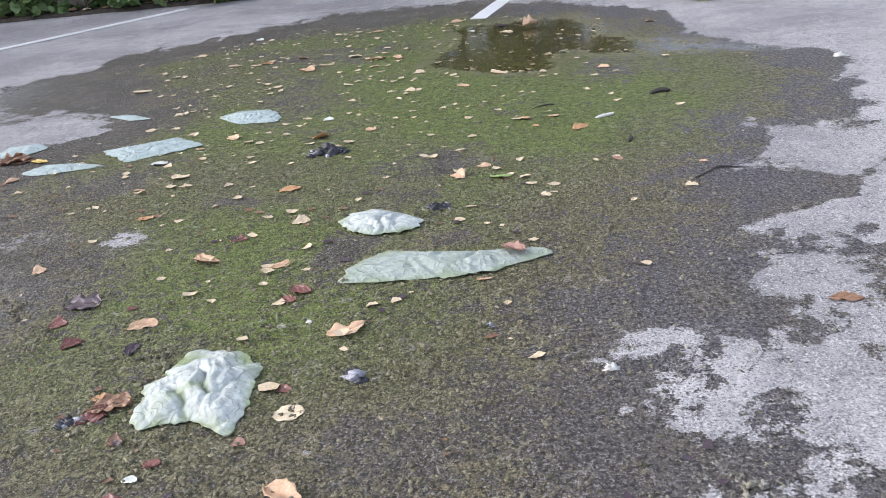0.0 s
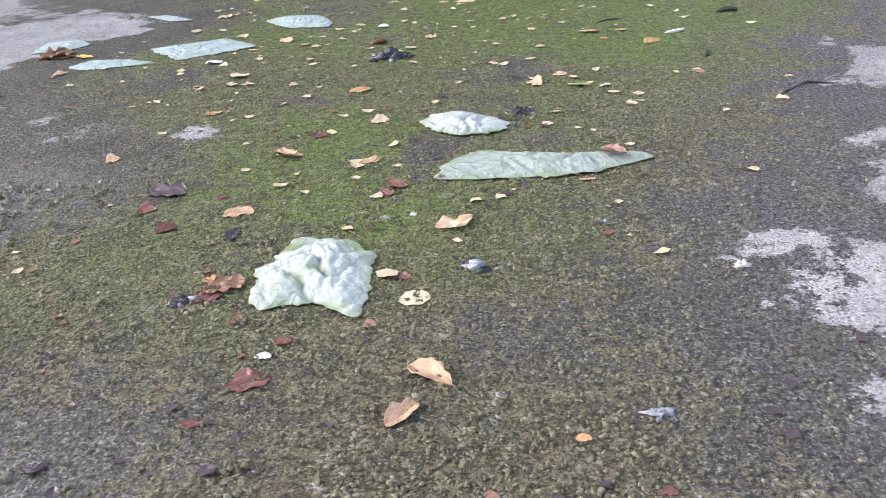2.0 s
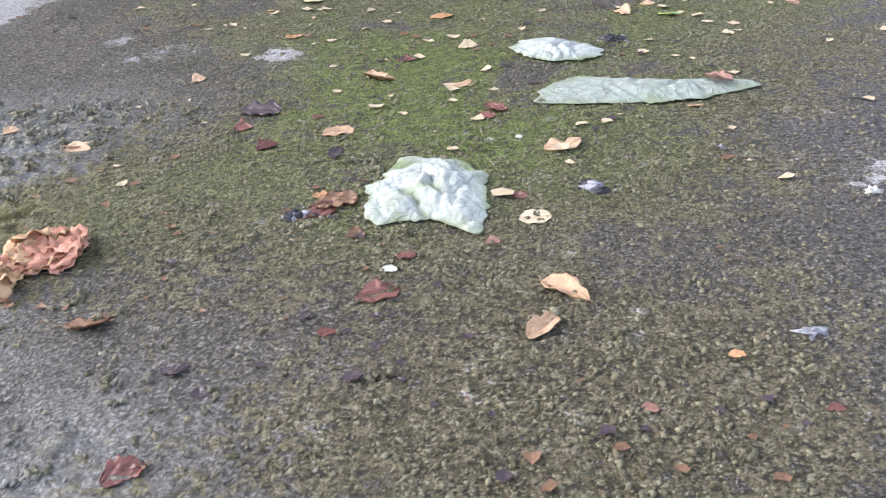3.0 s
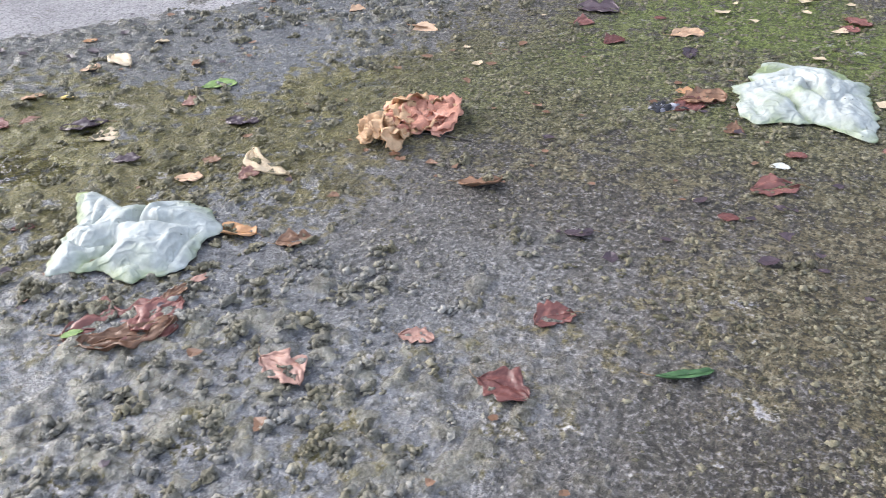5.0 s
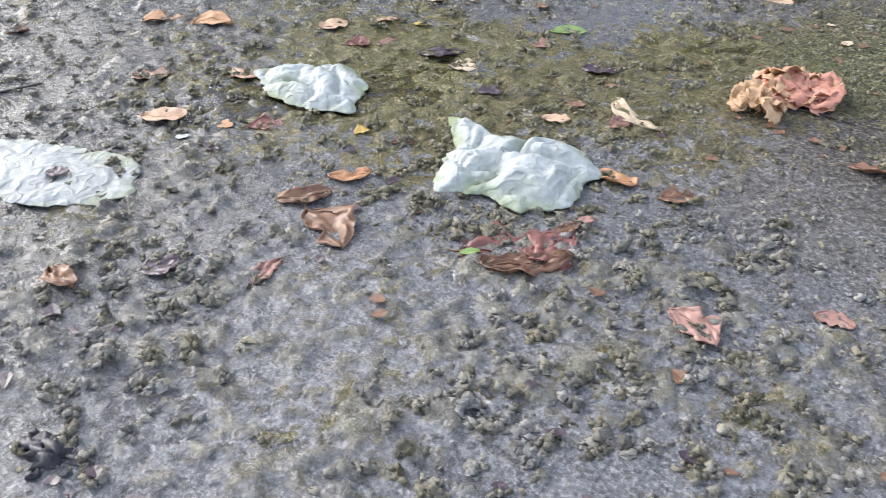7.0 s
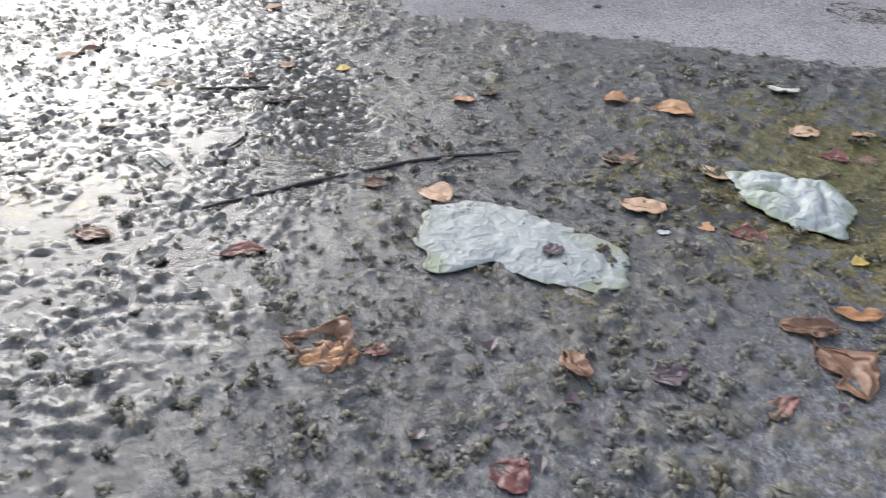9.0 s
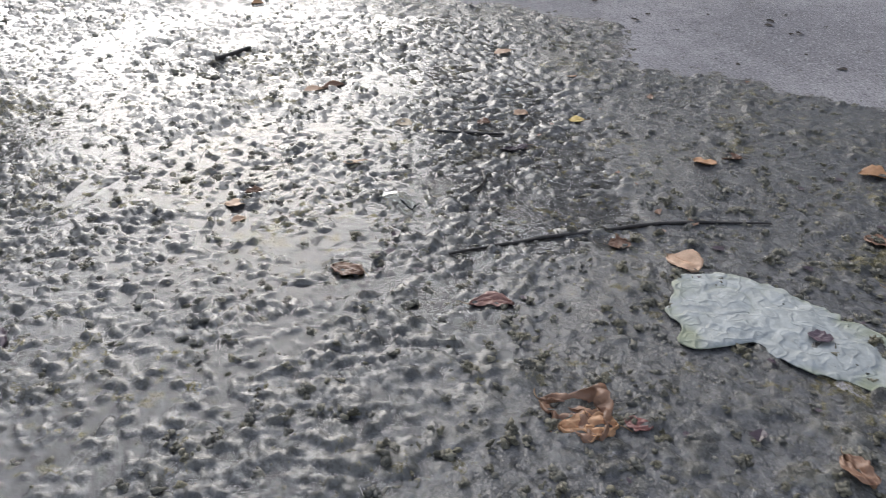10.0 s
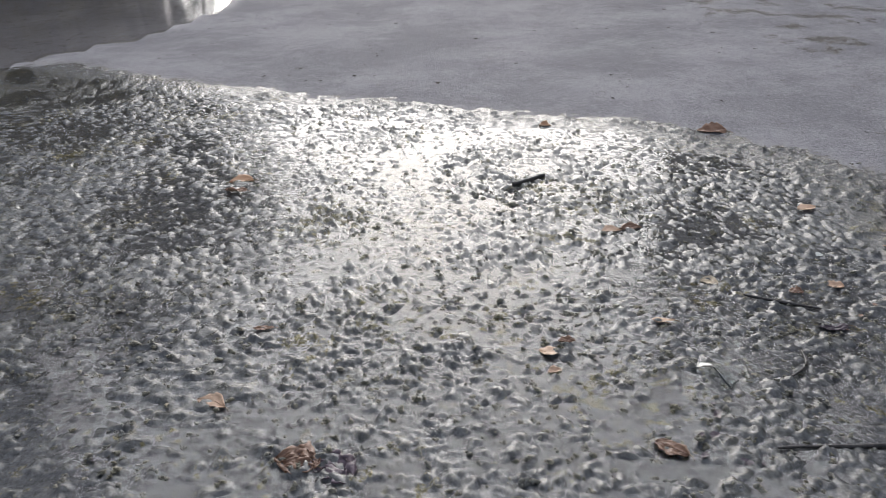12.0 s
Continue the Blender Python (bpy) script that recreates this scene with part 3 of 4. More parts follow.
# ---- crumbs of mud and moss ----
def crumb_shape(seed, rings, sides):
    """A knobbly low lump, open below."""
    r = random.Random(seed)
    off = Vector((r.random() * 50, r.random() * 50, r.random() * 50))
    co, faces = [(0, 0, 1.0)], []
    for k in range(1, rings + 1):
        a = math.pi / 2 * k / rings * 1.12
        for s in range(sides):
            t = 2 * math.pi * (s + 0.5 * (k % 2)) / sides
            co.append((math.sin(a) * math.cos(t), math.sin(a) * math.sin(t), math.cos(a)))
    out = []
    for c in co:
        v = Vector(c)
        g = 1 + 1.1 * noise.noise(v * 1.6 + off) + 0.9 * noise.noise(v * 3.7 + off) + r.uniform(-0.22, 0.22)
        out.append(v * max(g, 0.3))
    for s in range(sides):
        faces.append((0, 1 + s, 1 + (s + 1) % sides))
    for k in range(rings - 1):
        for s in range(sides):
            a, b = 1 + k * sides + s, 1 + k * sides + (s + 1) % sides
            faces += [(a, a + sides, b), (b, a + sides, b + sides)]
    return np.array([tuple(v) for v in out]), np.array(faces)


def scatter_crumbs(name, label, count, seed, density, size_lo, size_hi, rings, sides, box, flat=0.7, heap=1, spread=0.016):
    """Crumbs strewn by density; heap: how many crumbs lie together in a clump."""
    rs = np.random.RandomState(seed)
    x, y = rs.uniform(box[0], box[1], count * 6), rs.uniform(box[2], box[3], count * 6)
    f = fields(x, y)
    keep = np.nonzero(rs.rand(len(x)) < density(x, y, *f[:7]))[0][:count]
    x, y, z, moss, dark_west, up = x[keep], y[keep], f[4][keep], f[0][keep], f[6][keep], 0.0
    if heap > 1:
        many = rs.randint(2, 2 * heap, len(x))
        wide = np.repeat(spread * rs.uniform(0.4, 1.25, len(x)), many)
        a, d = rs.rand(many.sum()) * 6.283, rs.rand(many.sum()) ** 0.6
        lean = np.repeat(rs.rand(len(x)) * 3.14, many)
        dx, dy = wide * d * np.cos(a) * 1.5, wide * d * np.sin(a) * 0.8
        x, y = np.repeat(x, many) + dx * np.cos(lean) - dy * np.sin(lean), np.repeat(y, many) + dx * np.sin(lean) + dy * np.cos(lean)
        z, moss, dark_west = np.repeat(z, many), np.repeat(moss, many), np.repeat(dark_west, many)
        up = wide * 0.75 * (1 - d) * rs.rand(len(x))
    z = z + up
    size = size_lo + (size_hi - size_lo) * rs.rand(len(x)) ** 1.4
    turn = rs.rand(len(x)) * 2 * math.pi
    shapes = [crumb_shape(seed + k, rings, sides) for k in range(12)]
    kind = rs.randint(0, 12, len(x))
    cos, fcs, ms, ss, base = [], [], [], [], 0
    for k, (co, fa) in enumerate(shapes):
        w = np.nonzero(kind == k)[0]
        c, s = np.cos(turn[w])[:, None], np.sin(turn[w])[:, None]
        wide = size[w][:, None]
        stretch = rs.uniform(0.6, 1.7, (len(w), 1))
        px, py = co[None, :, 0] * stretch, co[None, :, 1]
        vx = x[w][:, None] + wide * (c * px - s * py)
        vy = y[w][:, None] + wide * (s * px + c * py)
        vz = z[w][:, None] + wide * flat * rs.uniform(0.5, 1.2, (len(w), 1)) * co[None, :, 2] - 0.001
        cos.append(np.stack([vx, vy, vz], 2).reshape(-1, 3))
        fcs.append((fa[None] + base + (np.arange(len(w)) * len(co))[:, None, None]).reshape(-1, 3))
        ms.append(np.repeat(moss[w], len(co)))
        ss.append(np.repeat(dark_west[w], len(co)))
        base += len(w) * len(co)
    me = big_mesh(name, np.concatenate(cos), np.concatenate(fcs), CLUMP)
    put_field(me, "moss", np.concatenate(ms))
    put_field(me, "dark_west", np.concatenate(ss))
    tagged(new(name, me), label, "mud crumbs", kind="stuff")


def crumb_density(x, y, moss, green, pale, wet, z, pool, dark_west):
    g = layered(x, y, 0.30, 81, 3)
    return np.clip(step(g, 0.36, 0.66), 0.05, 1) * (1 - 0.72 * dark_west) * (0.10 + 0.9 * wet) * (1 - pale) * (1 - 0.85 * green)


scatter_crumbs("mud_clumps", "knobbly grey and olive clumps of mud and algae", 1500, 5, crumb_density, 0.003, 0.009, 2, 6, (-3.6, 0.3, -1.0, 2.2), 0.9, 8, 0.017)
scatter_crumbs("puddle_crumbs", "dark wet crumbs of mud standing in the puddle", 2200, 45,
               lambda x, y, moss, green, pale, wet, z, pool, dark_west: (1 - pale) * dark_west * (0.35 + 0.65 * step(layered(x, y, 0.3, 89, 3), 0.35, 0.6)), 0.0025, 0.007, 2, 6, (-5.6, -2.4, -2.2, 1.4), 0.8, 4, 0.012)
scatter_crumbs("mud_crumbs", "small dark crumbs of wet mud on the ground", 5500, 15,
               lambda x, y, moss, green, pale, wet, z, pool, dark_west: (1 - pale) * (0.25 + 0.75 * wet) * step(layered(x, y, 0.22, 83, 3), 0.32, 0.62), 0.0022, 0.0075, 2, 6, (-5.6, 0.6, -2.2, 2.6))
scatter_crumbs("far_mud_clumps", "dark clumps of mud standing out of the puddle", 900, 25,
               lambda x, y, moss, green, pale, wet, z, pool, dark_west: (1 - pale) * pool * step(layered(x, y, 0.4, 85, 3), 0.38, 0.62), 0.003, 0.008, 2, 6, (-8.6, -4.2, -4.0, 1.0), 0.7, 4, 0.013)
scatter_crumbs("moss_crumbs", "fine olive and pale crumbs of moss", 18000, 35,
               lambda x, y, moss, green, pale, wet, z, pool, dark_west: (0.25 + 0.75 * moss) * (1 - pale) * (1 - 0.4 * green) * step(layered(x, y, 0.18, 87, 3), 0.25, 0.6), 0.0022, 0.0072, 2, 6, (-2.3, 0.9, 0.3, 3.2), 0.7)


# ---- wet cloths ----
def cloth(label, x, y, corners, height, folds, material, seed, sink=0.0):
    """A crumpled wet sheet: spans its outline from the middle, with folds running one way and pinched edges."""
    r = random.Random(seed)
    off = Vector((r.random() * 40, r.random() * 40, r.random() * 40))
    sides, rings = 136, 38
    lean = r.random() * math.pi
    cx, cy = math.cos(lean), math.sin(lean)
    reach = []
    for s in range(sides):
        t = 2 * math.pi * s / sides
        dx, dy = math.cos(t), math.sin(t)
        best = 0.02
        for (ax, ay), (bx, by) in zip(corners, corners[1:] + corners[:1]):
            ex, ey = bx - ax, by - ay
            det = dx * ey - dy * ex
            if abs(det) > 1e-9:
                k = (ax * ey - ay * ex) / det
                u = (ax * dy - ay * dx) / det
                if k > 0 and -1e-6 <= u <= 1 + 1e-6:
                    best = max(best, k)
        reach.append(best)
    reach = [(reach[s - 1] + 2 * reach[s] + reach[(s + 1) % sides]) / 4 for s in range(sides)]
    verts, edge, faces = [], [], []


    def lift(px, py, k):
        """Height of the sheet, and how deep in a valley it lies: rounded crests, sharp valleys."""
        q = Vector((px, py, 0))
        low, mid = noise.noise(q * 5 + off), noise.noise(q * 12 + off * 2)
        turn = lean + 1.3 * low
        a = px * math.cos(turn) + py * math.sin(turn)
        b = -px * math.sin(turn) + py * math.cos(turn)
        f1 = abs(math.sin(folds * 3.3 * a + 3.4 * low + 2.2 * mid + seed)) ** 0.7
        f2 = abs(math.sin(folds * 2.6 * (b + 0.6 * a) + 3.8 * noise.noise(q * 6 + off * 3) + 2.2 * mid)) ** 0.7
        f3 = abs(math.sin(folds * 8.0 * (a - 0.4 * b) + 4 * mid + 2 * low))
        blend = min(max(0.5 + 2.2 * noise.noise(q * 7 + off * 5), 0), 1)
        total = 0.72 * (f1 * blend + f2 * (1 - blend)) + 0.17 * f3 * max(0, 0.5 + 1.5 * noise.noise(q * 9 + off * 4)) + 0.45 * max(0, 0.25 + noise.noise(q * 6 + off * 7))
        fall = (1 - k ** 3) * (0.75 + 0.25 * (1 - k * k))
        return height * max(0.02, fall * total + 0.02 * noise.noise(q * 50)), max(0.0, 1 - 2.0 * total)

    for k in range(rings + 1):
        for s in range(sides):
            t = 2 * math.pi * s / sides
            f = k / rings
            rag = 1 + f * (0.10 * noise.noise(Vector((math.cos(t) * 3, math.sin(t) * 3, seed))) + 0.09 * noise.noise(Vector((math.cos(t) * 8, math.sin(t) * 8, seed))) + 0.015 * noise.noise(Vector((math.cos(t) * 20, math.sin(t) * 20, seed))))
            px, py = reach[s] * f * rag * math.cos(t), reach[s] * f * rag * math.sin(t)
            base = -0.001 + 0.003
            up, deep = lift(px, py, f)
            verts.append((px, py, base + up))
            # stained rim, plus painted shade for valleys between folds
            edge.append(0.45 * f ** 5 + 0.45 * deep)
    for k in range(rings):
        for s in range(sides):
            a, b = k * sides + s, k * sides + (s + 1) % sides
            faces.append((a, b, b + sides, a + sides))
    me = mesh_from("cloth", verts, faces, material)
    put_field(me, "edge", edge)
    ob = new("discarded_cloth", me)
    z = max(ground_z(x + px * 0.6, y + py * 0.6) for px, py in corners)
    ob.location = (x, y, max(z, WATER_Z) + 0.001 - sink)
    shell = ob.modifiers.new("thickness", "SOLIDIFY")
    shell.thickness, shell.offset = 0.0015, 1
    return tagged(ob, label, "cloth", "discarded cloths")


cloth("crumpled wet white cloth with algae stains on moss", -0.995, 1.609,
      [(-0.15, -0.16), (-0.18, 0.0), (-0.11, 0.18), (-0.05, 0.19), (0.04, 0.18), (0.11, 0.11), (0.12, -0.03), (0.12, -0.1), (0.1, -0.20), (0.02, -0.13), (-0.06, -0.13)], 0.042, 13, TISSUE, 1)
cloth("long flattened grey-green wet cloth with a leaf on it", -0.396, 2.268,
      [(-0.38, -0.11), (-0.3, 0.05), (-0.2, 0.11), (-0.16, 0.08), (0.09, 0.05), (0.19, 0.04), (0.28, 0.06), (0.33, 0.0), (0.22, -0.05), (0.14, -0.09), (0.0, -0.12), (-0.17, -0.12)], 0.019, 12, TISSUE_GREEN, 2)
cloth("small rumpled pale green wet cloth", -0.682, 2.627,
      [(-0.15, 0.01), (-0.11, 0.08), (-0.03, 0.11), (0.06, 0.06), (0.17, -0.02), (0.14, -0.1), (0.0, -0.13), (-0.1, -0.07)], 0.028, 15, TISSUE, 3)
cloth("thin pale blue-green cloth lying flat in wet moss", -1.953, 3.747,
      [(-0.28, 0.03), (-0.12, 0.08), (0.07, 0.16), (0.27, -0.01), (0.11, -0.1), (-0.07, -0.19)], 0.017, 12, TISSUE_BLUE, 4)
cloth("narrow light blue scrap of cloth on damp ground", -2.347, 3.538,
      [(-0.18, -0.03), (-0.11, 0.07), (0.06, 0.07), (0.25, -0.01), (0.07, -0.05), (-0.07, -0.08)], 0.014, 10, TISSUE_BLUE, 5)
cloth("oval pale green cloth flattened on moss", -1.557, 4.182,
      [(-0.21, 0.04), (-0.1, 0.14), (0.07, 0.12), (0.18, -0.06), (0.13, -0.14), (-0.05, -0.12)], 0.020, 12, TISSUE_BLUE, 6)
cloth("torn pale cloth at the edge of dry concrete", -2.70, 3.88,
      [(-0.12, -0.11), (-0.14, 0.08), (0.03, 0.11), (0.12, 0.02), (0.04, -0.09)], 0.020, 9, TISSUE_BLUE, 7)
cloth("thin grey cloth strip beside the pale concrete", -2.337, 4.38,
      [(-0.15, 0.06), (-0.03, 0.07), (0.16, -0.06), (0.03, -0.07)], 0.015, 9, TISSUE_BLUE, 8)
cloth("bunched thick white cloth edged with green algae", -2.248, 0.755,
      [(-0.06, -0.17), (-0.1, -0.09), (-0.12, 0.01), (-0.20, 0.10), (-0.15, 0.11), (-0.06, 0.07), (0.07, 0.13), (0.18, 0.07), (0.16, -0.01), (0.18, -0.07), (0.12, -0.14), (0.02, -0.12)], 0.052, 10, TISSUE, 9)
cloth("bunched white cloth with greenish folds beside a leaf", -2.805, 0.849,
      [(-0.17, -0.03), (-0.14, 0.03), (-0.07, 0.06), (0.02, 0.11), (0.11, 0.05), (0.17, -0.08), (0.08, -0.11), (-0.04, -0.11)], 0.040, 12, TISSUE, 10)
cloth("smooth white cloth half sunk in grey mud, green at one end", -3.015, 0.236,
      [(-0.14, -0.17), (-0.26, -0.05), (-0.21, 0.05), (-0.11, 0.10), (0.04, 0.14), (0.17, 0.15), (0.22, 0.07), (0.2, 0.01), (0.07, -0.07), (0.0, -0.07), (-0.03, -0.20)], 0.013, 5, TISSUE_MUD, 11, 0.003)


# ---- fallen leaves ----
TELL = {"tan": "dry tan leaf with a curled edge on wet ground", "pale": "pale dry leaf lying on wet moss", "orange": "orange-brown leaf on damp ground",
        "red": "soaked dark red leaf pressed into the mud", "dark": "blackened rotting leaf in the mud", "brown": "crumpled brown leaf on wet ground",
        "pink": "faded pinkish leaf lying flat in mud", "yellow": "yellow leaf on damp ground", "green": "fresh green leaf on wet ground",
        "deep": "narrow dark green leaf on damp ground", "white": "small bleached white scrap on the ground"}
FLAT = {"red", "dark", "pink"}
leaf_count = [0]


def leaf(kind, x, y, angle, length, lift=0.0, wide=0.0, curl=None, crumple=0.0):
    """One fallen leaf: a curved blade with a pointed tip, and its stalk."""
    leaf_count[0] += 1
    r = random.Random(1000 + leaf_count[0])
    wide = wide or r.uniform(0.44, 0.80) * (1.15 if length < 0.08 else 1.0)
    curl = (r.uniform(0.05, 0.5) if kind in FLAT else r.uniform(0.05, 0.55)) if curl is None else curl
    bend, twist, ripple = r.uniform(-0.12, 0.22), r.uniform(-0.8, 0.8), r.uniform(0.05, 0.11)
    if kind in FLAT:
        bend, twist, ripple = bend * 0.2, twist * 0.15, 0.06
    if not crumple and length > 0.04 and (kind in FLAT or kind == "brown"):
        crumple = r.uniform(0.08, 0.20)
    nu, nv, verts, faces = (28, 18, [], []) if crumple else (14, 8, [], [])
    seed = Vector((r.random() * 30, r.random() * 30, 0))
    skew, blunt, fold = r.uniform(-0.22, 0.22), r.uniform(0.40, 0.72), r.uniform(0.0, 0.10)
    if kind in FLAT:
        fold = 0.0
    bite_u, bite_v, bite = r.uniform(0.25, 0.9), r.choice((-1, 1)), r.choice((0.0, 0.0, 0.35, 0.55))
    for i in range(nu + 1):
        u = i / nu
        half = wide / 2 * (max(math.sin(math.pi * u ** r_pow(kind)), 0) ** blunt) + 0.004
        for j in range(nv + 1):
            v = 2 * j / nv - 1
            ragged = 1 + (0.5 if kind in FLAT or kind == "brown" else 0.28) * noise.noise(Vector((u * 7, v * 3, 2)) + seed) * abs(v)
            ragged *= 1 - bite * abs(v) * (v * bite_v > 0) * math.exp(-((u - bite_u) / 0.09) ** 2)
            px = u - 0.5 + 0.03 * noise.noise(Vector((v * 4, 0, 5)) + seed)
            py = v * half * ragged + skew * math.sin(math.pi * u)
            pz = curl * py * py * (1.6 + 1.2 * v * twist) + bend * (px * px) * 0.7 + ripple * noise.noise(Vector((u * 4, v * 2.5, 0)) + seed) + fold * abs(py) + 0.02 * abs(v)
            if crumple:
                q = Vector((u * 5, v * 4, 8)) + seed
                pz += crumple * (0.16 * (1 - 2.4 * abs(noise.noise(q * 0.7))) + 0.10 * (1 - 2 * abs(noise.noise(q * 1.7))) + 0.05 * noise.noise(q * 3.5))
                px, py = px + 0.12 * crumple * noise.noise(q * 1.3), py * (1 + 0.9 * crumple * noise.noise(q * 1.1 + Vector((3, 3, 3)) * abs(v)))
            verts.append(Vector((px, py, pz)) * length)
    low = min(v.z for v in verts)
    mid = sorted(v.z for v in verts)[int(len(verts) * (0.42 if kind in FLAT else 0.25))]
    verts = [Vector((v.x, v.y, v.z - 0.85 * mid - 0.15 * low)) for v in verts]
    for i in range(nu):
        for j in range(nv):
            a = i * (nv + 1) + j
            faces.append((a, a + nv + 1, a + nv + 2, a + 1))
    base = new("fallen_leaf")
    base.empty_display_size = 0.02
    base.location = (x, y, max(ground_z(x, y), WATER_Z) + 0.002 + lift)
    base.rotation_euler = (0, 0, radians(angle + (180 if r.random() < 0.5 else 0)))
    tagged(base, TELL[kind], "leaf", "fallen leaves")
    blade = part("blade", mesh_from("blade", verts, faces, LEAF[kind]), base)
    shell = blade.modifiers.new("thickness", "SOLIDIFY")
    shell.thickness = 0.0006 + 0.003 * length
    if length > 0.05:
        z0 = verts[nv // 2].z
        path = [(-length * (0.5 + 0.22 * k / 4), length * 0.03 * k * k / 4, max(z0 + 0.001 - z0 * k / 4, 0.0005)) for k in range(5)]
        part("stem", mesh_from("stem", *tube(path, [0.011 * length, 0.010 * length, 0.009 * length, 0.009 * length, 0.012 * length], 5), STEM), base)
        rib = [(verts[k * (nv + 1) + nv // 2].x, verts[k * (nv + 1) + nv // 2].y, verts[k * (nv + 1) + nv // 2].z + 0.0009) for k in range(nu)]
        part("midrib", mesh_from("midrib", *tube(rib, [0.010 * length * (1 - 0.85 * k / nu) for k in range(nu)], 4), LEAF[kind]), base)
    return base


def r_pow(kind):
    return {"tan": 1.15, "pale": 1.0, "orange": 0.9, "red": 1.0}.get(kind, 1.0)


leaf("pale", -0.763, 1.497, 15, 0.077)
leaf("tan", -0.685, 1.881, 31, 0.115)
leaf("tan", -0.973, 2.321, 21, 0.084)
leaf("tan", -1.248, 2.404, -31, 0.115)
leaf("pale", -0.977, 2.673, 13, 0.068)
leaf("orange", -1.097, 3.029, 21, 0.094)
leaf("orange", -1.103, 3.727, 24, 0.082)
leaf("tan", -0.407, 3.030, -34, 0.069)
leaf("tan", -0.299, 3.133, 0, 0.058)
leaf("pale", -0.069, 2.772, -18, 0.047)
leaf("orange", 0.142, 3.551, 39, 0.092)
leaf("tan", 0.031, 3.756, 4, 0.054)
leaf("tan", -0.102, 3.755, -15, 0.061)
leaf("orange", -0.059, 3.626, -16, 0.037)
leaf("pink", 0.244, 3.101, -45, 0.051)
leaf("tan", 0.560, 2.997, -12, 0.034)
leaf("pale", 0.463, 2.758, -4, 0.048)
leaf("tan", -1.034, 5.391, -8, 0.141)
leaf("tan", -0.865, 5.360, -64, 0.138)
leaf("orange", -1.815, 5.550, -1, 0.097)
leaf("pale", -2.511, 5.026, -12, 0.136)
leaf("red", -1.255, 1.548, 14, 0.094)
leaf("orange", -1.284, 1.603, -14, 0.044)
leaf("tan", -1.853, 2.392, 41, 0.052)
leaf("brown", -2.618, 3.707, 38, 0.106)
leaf("yellow", -2.518, 3.689, -25, 0.110)
leaf("tan", -2.511, 3.405, 48, 0.075)
leaf("tan", -1.305, 1.957, 15, 0.089)
leaf("red", -1.490, 1.875, 39, 0.063)
leaf("red", -1.595, 2.002, 14, 0.059)
leaf("red", -1.390, 2.081, 3, 0.035)
leaf("red", -0.864, 2.138, -35, 0.078)
leaf("red", -0.893, 2.072, -15, 0.051)
leaf("dark", -1.575, 2.127, -9, 0.128)
leaf("brown", -1.167, 1.417, 1, 0.043)
leaf("red", -0.799, 1.602, -23, 0.046)
leaf("tan", -0.293, 2.133, 6, 0.047)
leaf("tan", -1.690, 3.679, -13, 0.051)
leaf("pale", -1.654, 3.289, -12, 0.089)
leaf("white", -1.832, 3.500, -2, 0.084)
leaf("tan", -1.794, 3.160, -10, 0.056)
leaf("pale", -2.091, 4.093, -14, 0.050)
leaf("pale", -1.958, 4.088, -15, 0.051)
leaf("tan", -1.571, 3.817, -51, 0.087)
leaf("tan", -0.857, 3.772, -14, 0.058)
leaf("pale", -0.726, 4.477, -18, 0.070)
leaf("pale", -1.039, 4.348, -17, 0.045)
leaf("pale", -1.232, 4.066, -15, 0.053)
leaf("white", -1.111, 4.012, 5, 0.056)
leaf("tan", -1.466, 5.212, -33, 0.126)
leaf("pale", -1.357, 5.347, -4, 0.109)
leaf("pale", -1.190, 5.511, 10, 0.094)
leaf("tan", 0.380, 4.634, -20, 0.071)
leaf("green", -0.231, 3.003, -8, 0.089)
leaf("brown", 0.679, 1.887, -11, 0.083)
leaf("pale", -0.752, 3.934, -15, 0.034)
leaf("pale", -0.701, 4.894, 2, 0.073)
leaf("tan", -0.420, 4.465, -19, 0.075)
leaf("tan", 0.859, 5.841, -26, 0.076)
leaf("orange", -1.634, 2.826, 20, 0.064)
leaf("red", -1.178, 2.548, 9, 0.061)
leaf("brown", -1.168, 2.794, -9, 0.038)
leaf("dark", -1.285, 1.832, 85, 0.064)
leaf("white", -1.074, 1.281, -3, 0.038)
leaf("dark", -0.181, 6.180, 10, 0.103)
leaf("pale", -0.151, 5.918, -25, 0.101)
leaf("pale", -1.008, 5.155, 3, 0.073)
leaf("tan", -0.518, 6.470, 27, 0.108)
leaf("white", 0.197, 5.124, -22, 0.066)
leaf("white", -0.400, 6.074, -25, 0.055)
leaf("white", -2.102, 6.460, -23, 0.074)
leaf("pale", -2.383, 5.361, 1, 0.087)
leaf("pale", -2.431, 5.982, 22, 0.105)
leaf("pale", -2.053, 5.537, 4, 0.080)
leaf("tan", -1.569, 5.604, -8, 0.076)
leaf("pale", -1.403, 5.655, -21, 0.070)
leaf("tan", -1.139, 6.379, 18, 0.089)
leaf("pale", -0.214, 4.744, -47, 0.144)
leaf("red", -1.083, 1.195, 19, 0.093)
leaf("brown", -1.646, 1.098, 24, 0.090)
leaf("pink", -0.589, 0.882, 4, 0.032)
leaf("red", -0.292, 0.889, 8, 0.030)
leaf("tan", -0.711, 1.210, -35, 0.114, 0.0, 0.5, 1.2)
leaf("tan", -0.758, 1.091, 51, 0.087, 0.0, 0.5, 1.2)
leaf("pink", -0.859, 1.392, 0, 0.035)
leaf("red", -1.042, 1.335, 0, 0.042)
leaf("dark", -1.421, 0.960, 19, 0.052)
leaf("red", -1.415, 0.713, 38, 0.068)
leaf("tan", -2.029, 1.859, 21, 0.078)
leaf("red", -1.165, 1.070, -4, 0.039)
